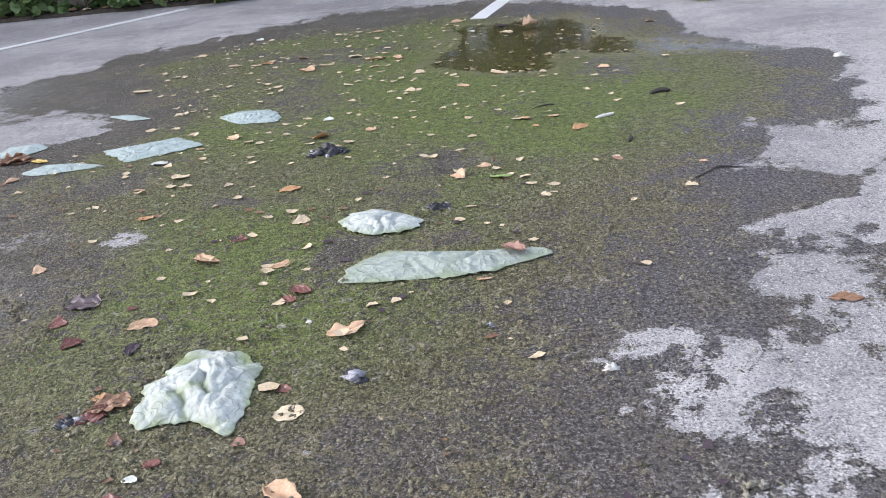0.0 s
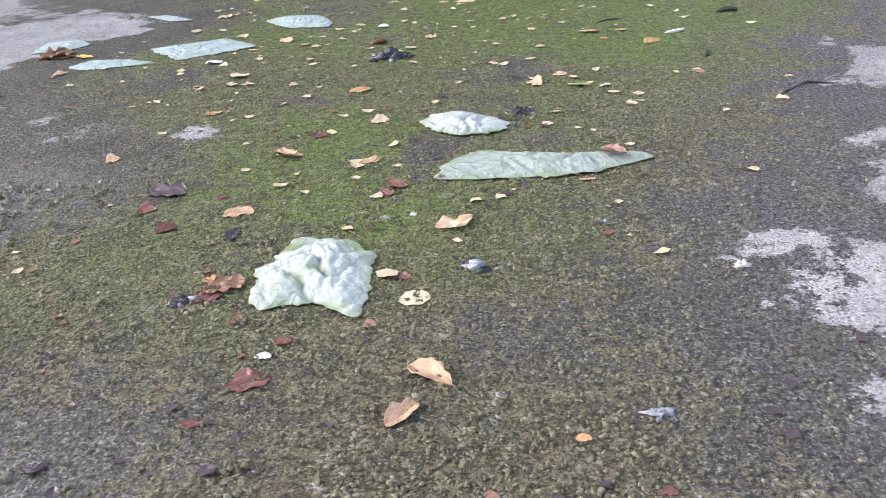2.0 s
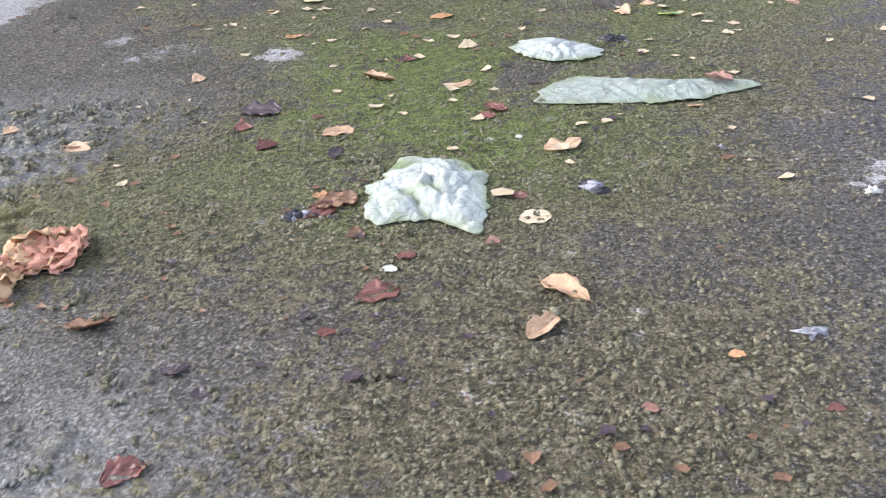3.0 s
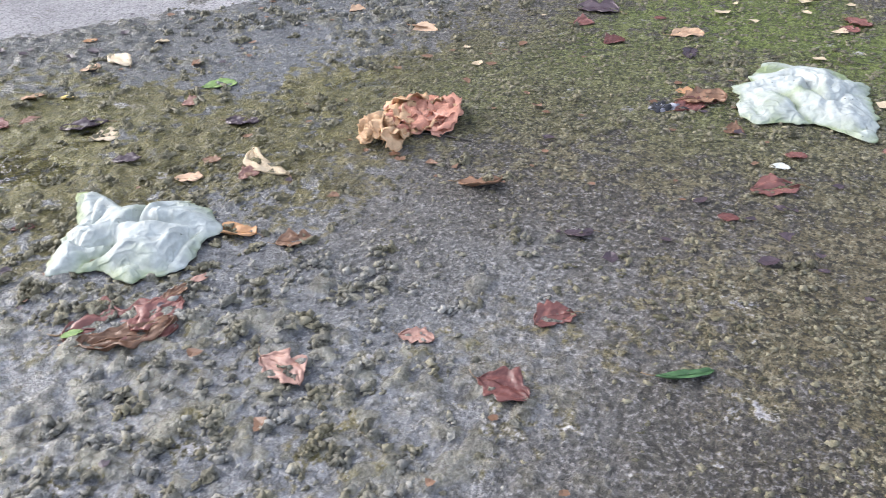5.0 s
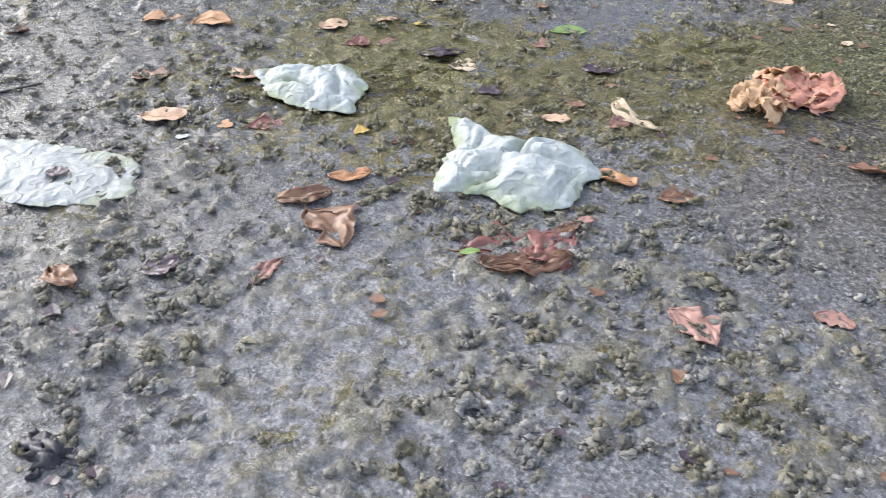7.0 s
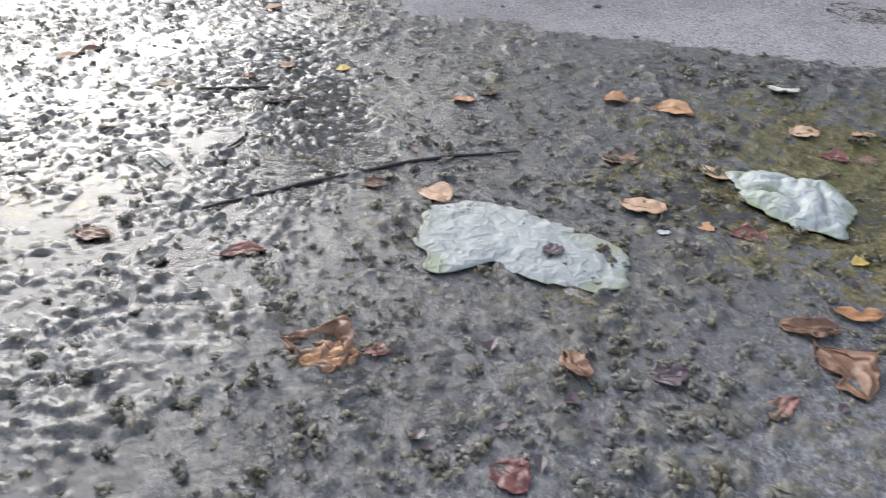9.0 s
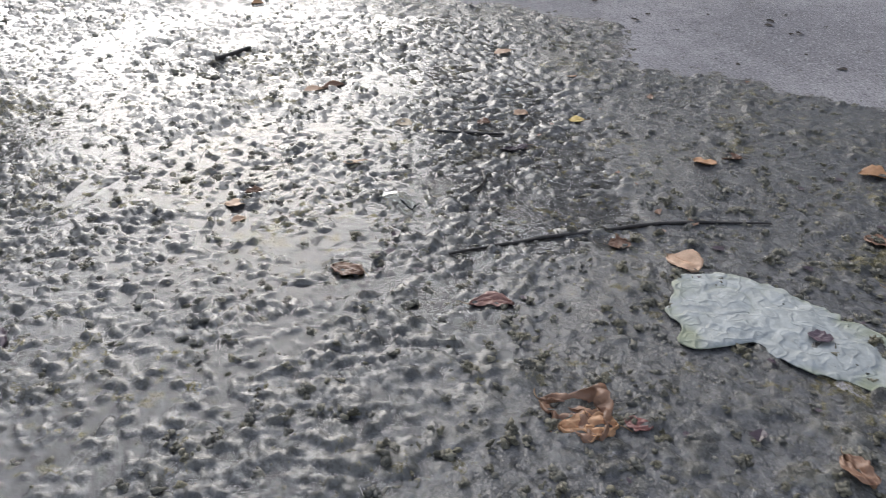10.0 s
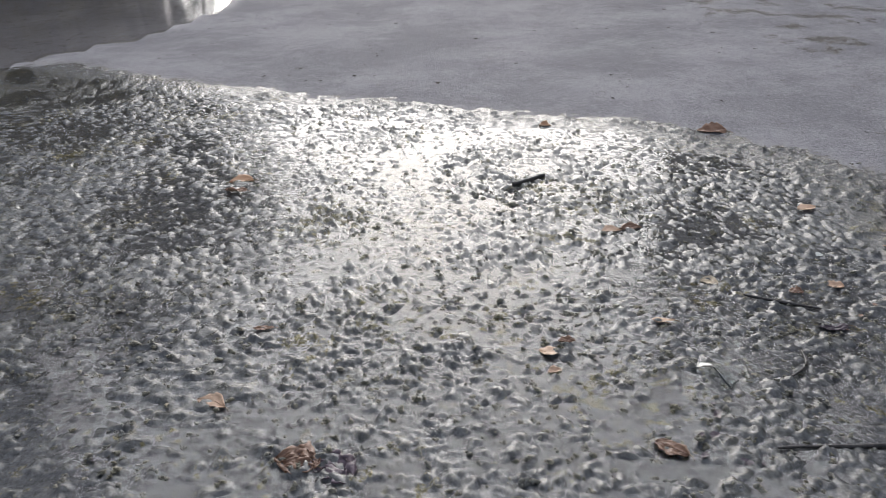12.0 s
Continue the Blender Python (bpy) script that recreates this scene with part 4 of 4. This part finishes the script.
leaf("orange", -0.420, 1.018, 2, 0.030)
leaf("tan", -2.292, 1.992, 38, 0.050)
leaf("green", -2.435, 1.410, 27, 0.090)
leaf("tan", -2.845, 1.431, 39, 0.065)
leaf("pale", -2.789, 1.484, -28, 0.108)
leaf("pale", -2.764, 1.643, 27, 0.044)
leaf("orange", -2.982, 1.601, 22, 0.042)
leaf("tan", -2.880, 1.236, 38, 0.060)
leaf("yellow", -2.791, 1.257, 13, 0.037)
leaf("pink", -2.447, 1.292, 20, 0.044)
leaf("dark", -2.650, 1.138, 32, 0.111)
leaf("pale", -2.555, 1.097, 25, 0.064)
leaf("dark", -2.432, 1.007, 25, 0.062)
leaf("dark", -2.272, 1.238, 12, 0.081)
leaf("brown", -2.238, 1.044, 13, 0.041)
leaf("pale", -2.106, 1.064, -31, 0.150, 0.0, 0.34, 0.35)
leaf("pink", -2.117, 0.993, 45, 0.044)
leaf("tan", -2.250, 0.971, 19, 0.060)
leaf("orange", -2.047, 0.817, 0, 0.082)
leaf("brown", -1.927, 0.815, 32, 0.067)
leaf("brown", -2.054, 0.617, 65, 0.050)
leaf("pink", -2.038, 0.667, 50, 0.034)
leaf("green", -2.160, 0.477, 40, 0.035)
leaf("pink", -1.787, 0.486, -26, 0.093)
leaf("pink", -1.615, 0.615, 1, 0.058)
leaf("red", -1.454, 0.534, -13, 0.083)
leaf("deep", -1.209, 0.634, 22, 0.085, 0.0, 0.22, 0.5)
leaf("tan", -2.052, 1.906, 1, 0.090)
leaf("red", -2.470, 0.720, 25, 0.047)
leaf("tan", -2.982, 0.551, 29, 0.102)
leaf("orange", -2.845, 0.595, 26, 0.037)
leaf("red", -2.769, 0.637, 30, 0.073)
leaf("tan", -2.986, 0.817, 3, 0.094)
leaf("brown", -3.176, 0.685, 36, 0.091)
leaf("orange", -2.482, 0.566, 44, 0.081)
leaf("brown", -2.514, 0.469, 48, 0.101)
leaf("brown", -2.412, 0.402, -24, 0.134)
leaf("pink", -2.417, 0.265, 95, 0.072)
leaf("dark", -2.580, 0.184, 57, 0.063)
leaf("yellow", -2.572, 0.719, 59, 0.035)
leaf("orange", -3.431, 0.920, 36, 0.067)
leaf("orange", -3.270, 0.976, 32, 0.108)
leaf("tan", -2.982, 1.134, 54, 0.078)
leaf("tan", -3.314, 0.225, 10, 0.090)
leaf("white", -2.890, 0.517, 45, 0.030)
leaf("pink", -3.370, -0.223, 64, 0.093)
leaf("red", -2.925, -0.165, 37, 0.049)
leaf("brown", -2.680, 0.070, -6, 0.070)
leaf("red", -2.570, -0.165, 6, 0.068)
leaf("orange", -3.710, 0.605, 36, 0.064)
leaf("tan", -3.381, 0.966, 38, 0.053)
leaf("pink", -2.802, 1.128, 62, 0.052)
leaf("red", -2.857, 1.075, 27, 0.059)
leaf("white", -3.177, 1.324, 31, 0.086)
leaf("dark", -4.078, 0.204, 79, 0.081)
leaf("tan", -4.301, 0.341, 53, 0.054)
leaf("brown", -4.283, 0.203, 60, 0.043)
leaf("orange", -5.814, -1.607, 92, 0.107)
leaf("brown", -5.676, -1.617, 69, 0.099)
leaf("tan", -4.877, -0.187, 86, 0.078)
leaf("brown", -4.884, -0.112, 86, 0.080)
leaf("tan", -4.213, -0.249, 71, 0.065)
leaf("brown", -4.146, -0.561, 86, 0.047)
leaf("tan", -4.121, -0.617, 77, 0.061)
leaf("tan", -4.017, -0.630, 97, 0.038)
leaf("tan", -4.886, 0.580, 94, 0.075)
leaf("white", -4.514, 0.410, 70, 0.033)
leaf("yellow", -4.162, 0.470, 70, 0.054)
leaf("tan", -4.518, 0.667, 69, 0.034)
leaf("pale", -4.408, -0.022, 43, 0.057)
leaf("brown", -3.455, 0.155, 67, 0.051)
leaf("brown", -3.646, -0.453, 40, 0.085)
leaf("brown", -4.424, -1.425, 80, 0.062)
leaf("tan", -4.048, -1.539, 56, 0.092)
leaf("brown", -3.757, -1.311, 76, 0.085)
leaf("brown", -5.918, 0.671, 67, 0.136)
leaf("orange", -6.268, -0.084, 66, 0.062)
leaf("brown", -3.696, 0.681, 59, 0.061)
leaf("pink", -0.20, 2.285, -35, 0.085, 0.024, 0.75, 0.9)
leaf("tan", 0.025, 6.03, 20, 0.11, 0.02, 0.9, 1.6)
leaf("dark", -2.96, 0.27, 40, 0.045, 0.014)


def litter(name, label, count, seed, box, likely, material, low, high):
    """Tiny flakes of leaf and paper strewn where they are likely."""
    rs = np.random.RandomState(seed)
    x, y = rs.uniform(box[0], box[1], count * 6), rs.uniform(box[2], box[3], count * 6)
    f = fields(x, y)
    keep = np.nonzero(rs.rand(len(x)) < likely(x, y, f))[0][:count]
    verts, faces = [], []
    for x0, y0, z0 in zip(x[keep], y[keep], f[4][keep]):
        s, a = low + (high - low) * rs.rand() ** 1.5, rs.rand() * 6.28
        n = len(verts)
        for k in range(6):
            t = a + k * 1.047
            q = s * rs.uniform(0.35, 1.0)
            verts.append((x0 + q * math.cos(t) * 1.2, y0 + q * math.sin(t), z0 + 0.003 + rs.rand() * 0.35 * s))
        verts.append((x0, y0, z0 + 0.004))
        faces += [(n + k, n + (k + 1) % 6, n + 6) for k in range(6)]
    tagged(new(name, mesh_from(name, verts, faces, material, False)), label, "litter", kind="stuff")


litter("leaf_litter", "tiny pale flakes of dry leaf strewn on moss", 560, 77, (-3.0, 1.3, 1.6, 6.6),
       lambda x, y, f: f[0] * np.clip((y - 0.5) / 5.0, 0, 1) * np.clip(1.1 - (x + 1.2) * 0.55, 0.1, 1), LEAF["pale"], 0.008, 0.032)
litter("dark_grit", "small dark crumbs of grit on the dry concrete", 260, 80, (-12.0, -4.0, -2.5, 3.2),
       lambda x, y, f: f[2] * (0.3 + 0.7 * step(layered(x, y, 0.8, 97, 3), 0.42, 0.6)), SOIL, 0.006, 0.026)
litter("rotting_leaf_litter", "small dark scraps of rotting leaf in mud", 300, 78, (-3.8, 0.2, -0.4, 3.2),
       lambda x, y, f: (1 - f[2]) * step(layered(x, y, 0.5, 95, 3), 0.42, 0.62), LEAF["dark"], 0.006, 0.022)
litter("brown_leaf_litter", "small brown scraps of leaf on wet ground", 220, 79, (-4.2, -0.2, 0.2, 4.2),
       lambda x, y, f: (1 - f[2]) * step(layered(x, y, 0.6, 96, 3), 0.45, 0.62), LEAF["brown"], 0.006, 0.020)


# ---- wilted flowers and crumpled leaves ----
def ruffle(name, label, category, x, y, radius, height, petals, material, seed, tone=None, steep=0.25, thick=0.35):
    """A heap of ruffled petals or torn leaf pieces."""
    r = random.Random(seed)
    base = new(name)
    base.location = (x, y, max(ground_z(x, y), WATER_Z) + 0.002)
    tagged(base, label, category)
    for k in range(petals):
        a, d = r.random() * 2 * math.pi, radius * math.sqrt(r.random()) * 0.85
        s = radius * r.uniform(0.28, 0.55)
        seed_v = Vector((r.random() * 30, r.random() * 30, r.random() * 30))
        verts, faces, n = [], [], 9
        tilt = Euler((r.uniform(-steep, steep), r.uniform(-steep, steep), r.random() * 6.3))
        for i in range(n):
            for j in range(n):
                u, v = 2 * i / (n - 1) - 1, 2 * j / (n - 1) - 1
                q = max(abs(u), abs(v))
                rad = (math.hypot(u, v) or 1) / (1 + 0.45 * noise.noise(Vector((math.atan2(v, u) * 1.5, 0, 0)) + seed_v))
                u, v = u * q / rad, v * q / rad
                w = Vector((u, v, 0.45 * noise.noise(Vector((u * 1.8, v * 1.8, 0)) + seed_v) + 0.3 * noise.noise(Vector((u * 4, v * 4, 3)) + seed_v) * q))
                w.z *= thick * 1.6
                w.rotate(tilt)
                verts.append(w * s)
        for i in range(n - 1):
            for j in range(n - 1):
                p = i * n + j
                faces.append((p, p + n, p + n + 1, p + 1))
        lowest = min(v.z for v in verts)
        lift = r.random() * height * (1 - d / radius) - lowest * 0.75
        verts = [v + Vector((d * math.cos(a), d * math.sin(a), lift)) for v in verts]
        piece = part("petal", mesh_from("petal", verts, faces, tone if tone and k % 3 == 0 else material), base)
        piece.modifiers.new("thickness", "SOLIDIFY").thickness = 0.0012
    return base


ruffle("wilted_flower", "wilted salmon-pink flower head with ruffled petals", "flower", -1.85, 1.34, 0.082, 0.012, 40, FLOWER, 3, FLOWER_TAN, 0.4, 0.6)
ruffle("wilted_flower", "dried tan flower bracts curled up on wet moss", "flower", -1.905, 1.205, 0.062, 0.028, 15, FLOWER_TAN, 4, None, 0.8, 0.9)
leaf("brown", -2.985, -0.265, 15, 0.145, -0.004, 0.75, 0.1, 0.38)
leaf("orange", -2.955, -0.245, 65, 0.10, 0.002, 0.6, 0.2, 0.35)
leaf("red", -2.095, 0.520, 28, 0.19, -0.004, 0.66, 0.05, 0.22)
leaf("brown", -2.070, 0.505, 40, 0.15, 0.002, 0.36, 0.05, 0.25)
leaf("red", -2.05, 0.555, 70, 0.10, 0.0, 0.7, 0.05, 0.25)
leaf("dark", -3.721, -1.235, 40, 0.12, -0.002, 0.75, 0.1, 0.35)
leaf("brown", -3.77, -1.31, 70, 0.11, -0.002, 0.7, 0.1, 0.35)
leaf("brown", -1.235, 1.565, 20, 0.10, 0.0, 0.7, 0.3, 0.3)
leaf("red", -1.275, 1.535, 60, 0.09, 0.0, 0.7, 0.1, 0.3)
leaf("brown", -2.66, 3.70, 25, 0.16, 0.004, 0.6, 0.6, 0.4)


# ---- twigs, residue, scraps ----
def twig(label, path, radius, name="twig", material=None, category="twig"):
    pts = [Vector((x, y, max(ground_z(x, y), WATER_Z) + radius * (0.45 + 0.5 * math.sin(37 * x + 23 * y)))) for x, y in path]
    fine = []
    for k in range(len(pts) - 1):
        p0, p1, p2, p3 = pts[max(k - 1, 0)], pts[k], pts[k + 1], pts[min(k + 2, len(pts) - 1)]
        for s in range(5):
            t = s / 5
            q = 0.5 * ((2 * p1) + (p2 - p0) * t + (2 * p0 - 5 * p1 + 4 * p2 - p3) * t * t + (3 * p1 - p0 - 3 * p2 + p3) * t ** 3)
            q += Vector((noise.noise(q * 9), noise.noise(q * 9 + Vector((5, 5, 5))), 0.3 * noise.noise(q * 20))) * radius * 0.9
            fine.append(q)
    fine.append(pts[-1])
    n = len(fine)
    radii = [radius * (0.45 + 0.65 * math.sin(math.pi * min(0.12 + 0.88 * k / n, 1)) + 0.2 * noise.noise(Vector((k * 0.9, radius * 900, 0)))) for k in range(n)]
    tagged(new(name, mesh_from(name, *tube(fine, radii, 7), material or TWIG)), label, category)


twig("long dark wet reed bent along the puddle's edge", [(-3.60, -0.22), (-3.585, -0.08), (-3.565, 0.02), (-3.54, 0.12), (-3.50, 0.25), (-3.44, 0.38), (-3.36, 0.52)], 0.0052, "reed", None, "reed")
twig("thin dark crooked twig on dry moss", [(0.49, 2.82), (0.55, 2.88), (0.60, 2.915), (0.69, 2.90)], 0.005)
twig("short pale stick on moss", [(0.22, 3.67), (0.26, 3.685), (0.31, 3.70)], 0.009, "stick", STONE, "stick")
twig("thin dark twig on moss", [(-0.07, 3.90), (0.0, 3.94), (0.06, 3.96)], 0.004)
twig("short dark twig on damp concrete", [(0.14, 2.175), (0.17, 2.165), (0.205, 2.15)], 0.004)
twig("dark stick standing out of the shallow water", [(-5.42, -0.44), (-5.47, -0.36), (-5.51, -0.28)], 0.012, "stick", None, "stick")
twig("thin dark stalk beside a leaf in the puddle", [(-4.30, 0.04), (-4.24, 0.13), (-4.17, 0.22)], 0.005)
twig("hair-thin stalk of the wilted flower", [(-1.88, 1.26), (-1.80, 1.265), (-1.71, 1.255)], 0.0022)
twig("thin crooked stalk in the mud", [(-3.98, 0.05), (-3.90, 0.02), (-3.86, -0.05)], 0.004)
twig("black shred of bark on moss", [(0.53, 4.02), (0.58, 4.03), (0.63, 4.02)], 0.012, "bark_shred", None, "bark")
twig("small black stub standing in moss", [(0.32, 3.30), (0.33, 3.33), (0.335, 3.36)], 0.009, "stub", None, "stub")


def pebble(label, x, y, size, material, seed, squash=0.6):
    co, fa = crumb_shape(seed, 5, 10)
    co = co * np.array([size * 1.2, size * 0.9, size * squash])
    ob = new("pebble", mesh_from("pebble", co, fa, material))
    ob.location = (x, y, ground_z(x, y) - 0.001)
    tagged(ob, label, "pebble", "pebbles")


pebble("small white rounded pebble on damp concrete", 0.017, 1.622, 0.015, STONE, 3)
pebble("pale grey pebble in moss", -0.27, 1.09, 0.016, ASH, 5)
pebble("small pale pebble on moss", -0.80, 1.93, 0.008, STONE, 6)
pebble("small pinkish pebble on moss", -0.28, 1.86, 0.010, ASH, 7)
pebble("white pebble on the dry concrete", 1.62, 4.45, 0.03, STONE, 8, 0.4)


def residue(label, x, y, radius, count, seed, white):
    """Burnt black heap with ash crumbs."""
    r = random.Random(seed)
    base = new("burnt_residue")
    base.location = (x, y, max(ground_z(x, y), WATER_Z))
    tagged(base, label, "residue")
    for k in range(count):
        a, d = r.random() * 6.28, radius * r.random() ** 0.7
        co, fa = crumb_shape(seed + k, 3, 8)
        s = radius * r.uniform(0.10, 0.34) * (1.3 - d / radius)
        co = co * np.array([s * 1.2, s, s * 0.75]) + np.array([d * math.cos(a), 0.7 * d * math.sin(a), 0])
        grey = white and r.random() < 0.35
        part("ash_lump" if grey else "black_lump", mesh_from("lump", co, fa, ASH if grey else SOOT), base)


residue("black burnt heap with grey ash on moss", -1.03, 3.47, 0.105, 34, 50, True)
residue("black clod of burnt mud", -2.40, -0.16, 0.055, 18, 90, False)
residue("grey-black crumbs of ash beside a cloth", -0.47, 2.72, 0.06, 16, 120, True)
residue("violet-grey crumbled ash on moss", -0.62, 1.64, 0.055, 18, 150, True)
residue("grey crumbled patch of ash by the leaf", -1.32, 1.50, 0.05, 14, 180, True)


def plastic_scrap():
    """A torn clear film standing up in a thin arch out of the mud."""
    m = Nodes("clear_film")
    mat = m.set(Base_Color=(0.80, 0.84, 0.84), Roughness=0.15, Transmission_Weight=0.97, IOR=1.3)
    verts, faces, n = [], [], 16
    for i in range(n + 1):
        for j in range(7):
            u, v = i / n, j / 6
            verts.append((0.12 * u - 0.06, 0.045 * v + 0.02 * math.sin(u * 5), 0.018 * math.sin(math.pi * u) * (1 - 0.8 * v) + 0.005 * noise.noise(Vector((u * 5, v * 3, 1)))))
    for i in range(n):
        for j in range(6):
            a = i * 7 + j
            faces.append((a, a + 7, a + 8, a + 1))
    ob = new("plastic_film", mesh_from("plastic_film", verts, faces, mat))
    ob.modifiers.new("thickness", "SOLIDIFY").thickness = 0.0006
    ob.location, ob.rotation_euler = (-3.90, -0.24, 0.0), (0, 0, radians(40))
    tagged(ob, "torn clear plastic film arched over the mud", "plastic scrap")


plastic_scrap()


# ---- planting at the far edge ----
def leaf_cloud(name, centre, reach, count, size, material, seed, low=0.0, keep=None):
    """Many small separate leaves, each a folded rhomb, in an uneven cloud."""
    rs = np.random.RandomState(seed)
    clumps = rs.normal(0, 0.55, (max(count // 40, 4), 3))
    pick = clumps[rs.randint(0, len(clumps), count)] + rs.normal(0, 0.20, (count, 3))
    p = np.array(centre) + pick * np.array(reach)
    p[:, 2] = np.maximum(p[:, 2], low)
    s = size * rs.uniform(0.55, 1.25, count)
    shape = np.array([(-0.5, 0, 0), (-0.2, 0.32, 0.05), (0.2, 0.30, 0.05), (0.5, 0, -0.06), (0.2, -0.30, 0.05), (-0.2, -0.32, 0.05)])
    verts = np.zeros((count, 6, 3))
    for k in range(count):
        turn = np.array(Euler((rs.normal(0, 0.6), rs.normal(0, 0.6), rs.rand() * 6.28)).to_matrix())
        verts[k] = p[k] + s[k] * shape @ turn.T
    i = np.arange(count)[:, None] * 6
    faces = np.concatenate([i + np.array([[0, 1, 2, 3]]), i + np.array([[0, 3, 4, 5]])])
    return big_mesh(name, verts.reshape(-1, 3), faces, material)


def creeper(x, y, width, height, seed):
    base = new("creeper")
    base.location = (x, y, 0)
    tagged(base, "low green creeper with broad rounded leaves and dry litter", "plant", "edge planting")
    part("foliage", leaf_cloud("foliage", (0, 0, height * 0.55), (width * 0.5, 0.24, height * 0.5), 460, 0.15, HEDGE_LEAF, seed, 0.04), base)
    r = random.Random(seed)
    for k in range(5):
        sx = (r.random() - 0.5) * width
        path = [(sx + 0.03 * s * (r.random() - 0.5), 0.08 - 0.02 * s, height * 0.75 * s / 4) for s in range(5)]
        part("stem", mesh_from("stem", *tube(path, [0.008] * 5, 5), STEM), base)


for k in range(8):
    creeper(-6.3 + 0.52 * k, 9.15 + 0.05 * math.sin(3 * k), 0.62, 0.50 + 0.08 * math.sin(5 * k), 200 + k)
creeper(1.68, 6.62, 0.4, 0.08, 230)


def soil_bed(x0, x1, y0, y1):
    """Dark planted bed behind a worn low edge."""
    verts, faces, n = [], [], 60
    for i in range(n + 1):
        x = x0 + (x1 - x0) * i / n
        rag = 0.05 * noise.noise(Vector((x * 3, 0, 0)))
        for y, z in ((y0 + rag, -0.01), (y0 + 0.02 + rag, 0.035 + 0.015 * noise.noise(Vector((x * 5, 1, 0)))), (y0 + 0.5, 0.06), (y1, 0.08)):
            verts.append((x, y, z))
    for i in range(n):
        for j in range(3):
            a = 4 * i + j
            faces.append((a, a + 4, a + 5, a + 1))
    tagged(new("soil_bed", mesh_from("soil_bed", verts, faces, SOIL)), "dark soil of the planted bed at the edge", "soil", kind="structure")


soil_bed(-14.0, -2.3, 8.93, 16.0)
for k in range(16):
    leaf(("tan", "brown", "pale", "orange")[k % 4], -5.9 + 0.21 * k + 0.05 * math.sin(7 * k), 9.03 + 0.04 * math.sin(5 * k), 40 * k, 0.10, 0.05)


# ---- trees round the place, mirrored in the water ----
def tree(x, y, height, spread, material, seed, label):
    r = random.Random(seed)
    base = new("tree")
    base.location = (x, y, 0)
    tagged(base, label, "tree", "trees around")
    path = [(0.12 * math.sin(k + seed), 0.10 * math.cos(1.3 * k + seed), height * 0.62 * k / 6) for k in range(7)]
    part("trunk", mesh_from("trunk", *tube(path, [0.20 - 0.02 * k for k in range(7)], 9), BARK), base)
    for k in range(7):
        a, z = 2.4 * k + seed, height * (0.25 + 0.05 * k)
        d = spread * r.uniform(0.5, 0.85)
        limb = [(d * s / 4 * math.cos(a), d * s / 4 * math.sin(a), z + height * 0.26 * s / 4) for s in range(5)]
        part("limb", mesh_from("limb", *tube(limb, [0.08, 0.065, 0.05, 0.035, 0.02], 6), BARK), base)
    part("crown", leaf_cloud("crown", (0, 0, height * 0.50), (spread, spread, height * 0.42), 3600, 0.37, material, seed, height * 0.04), base)


tree(-22.0, -5.4, 9.0, 1.5, TREE_LEAF, 8, "small dark tree at the far side of the puddle")
tree(-21.0, -7.8, 10.0, 3.4, TREE_YELLOW, 1, "broad yellowing tree beyond the puddle")
tree(-20.0, -13.0, 10.5, 4.0, TREE_YELLOW, 2, "tall yellowing tree behind the puddle")
tree(-13.5, -14.5, 12.0, 4.0, TREE_LEAF, 5, "dark leafy tree beyond the wet ground")
tree(-18.5, 6.9, 8.6, 0.9, TREE_YELLOW, 3, "slender yellowing tree beyond the concrete")
tree(0.2, 13.0, 8.0, 2.6, TREE_LEAF, 4, "dark tree behind the planted bed")
tree(-4.6, 13.5, 8.0, 2.3, TREE_LEAF, 6, "leafy tree behind the creeper bed")
tree(-18.6, 10.2, 12.0, 3.2, TREE_LEAF, 11, "broad dark tree beyond the dry concrete")
tree(-16.0, 13.4, 12.5, 3.4, TREE_LEAF, 12, "broad dark tree beyond the dry concrete")
tree(-11.8, 16.0, 12.0, 3.4, TREE_LEAF, 13, "tall dark tree far behind the creeper bed")
tree(-19.6, -5.6, 3.0, 0.8, TREE_YELLOW, 14, "low yellowing bushy tree at the puddle's end")
tree(-18.4, -7.2, 3.6, 1.8, TREE_YELLOW, 15, "low yellowing bushy tree at the puddle's end")
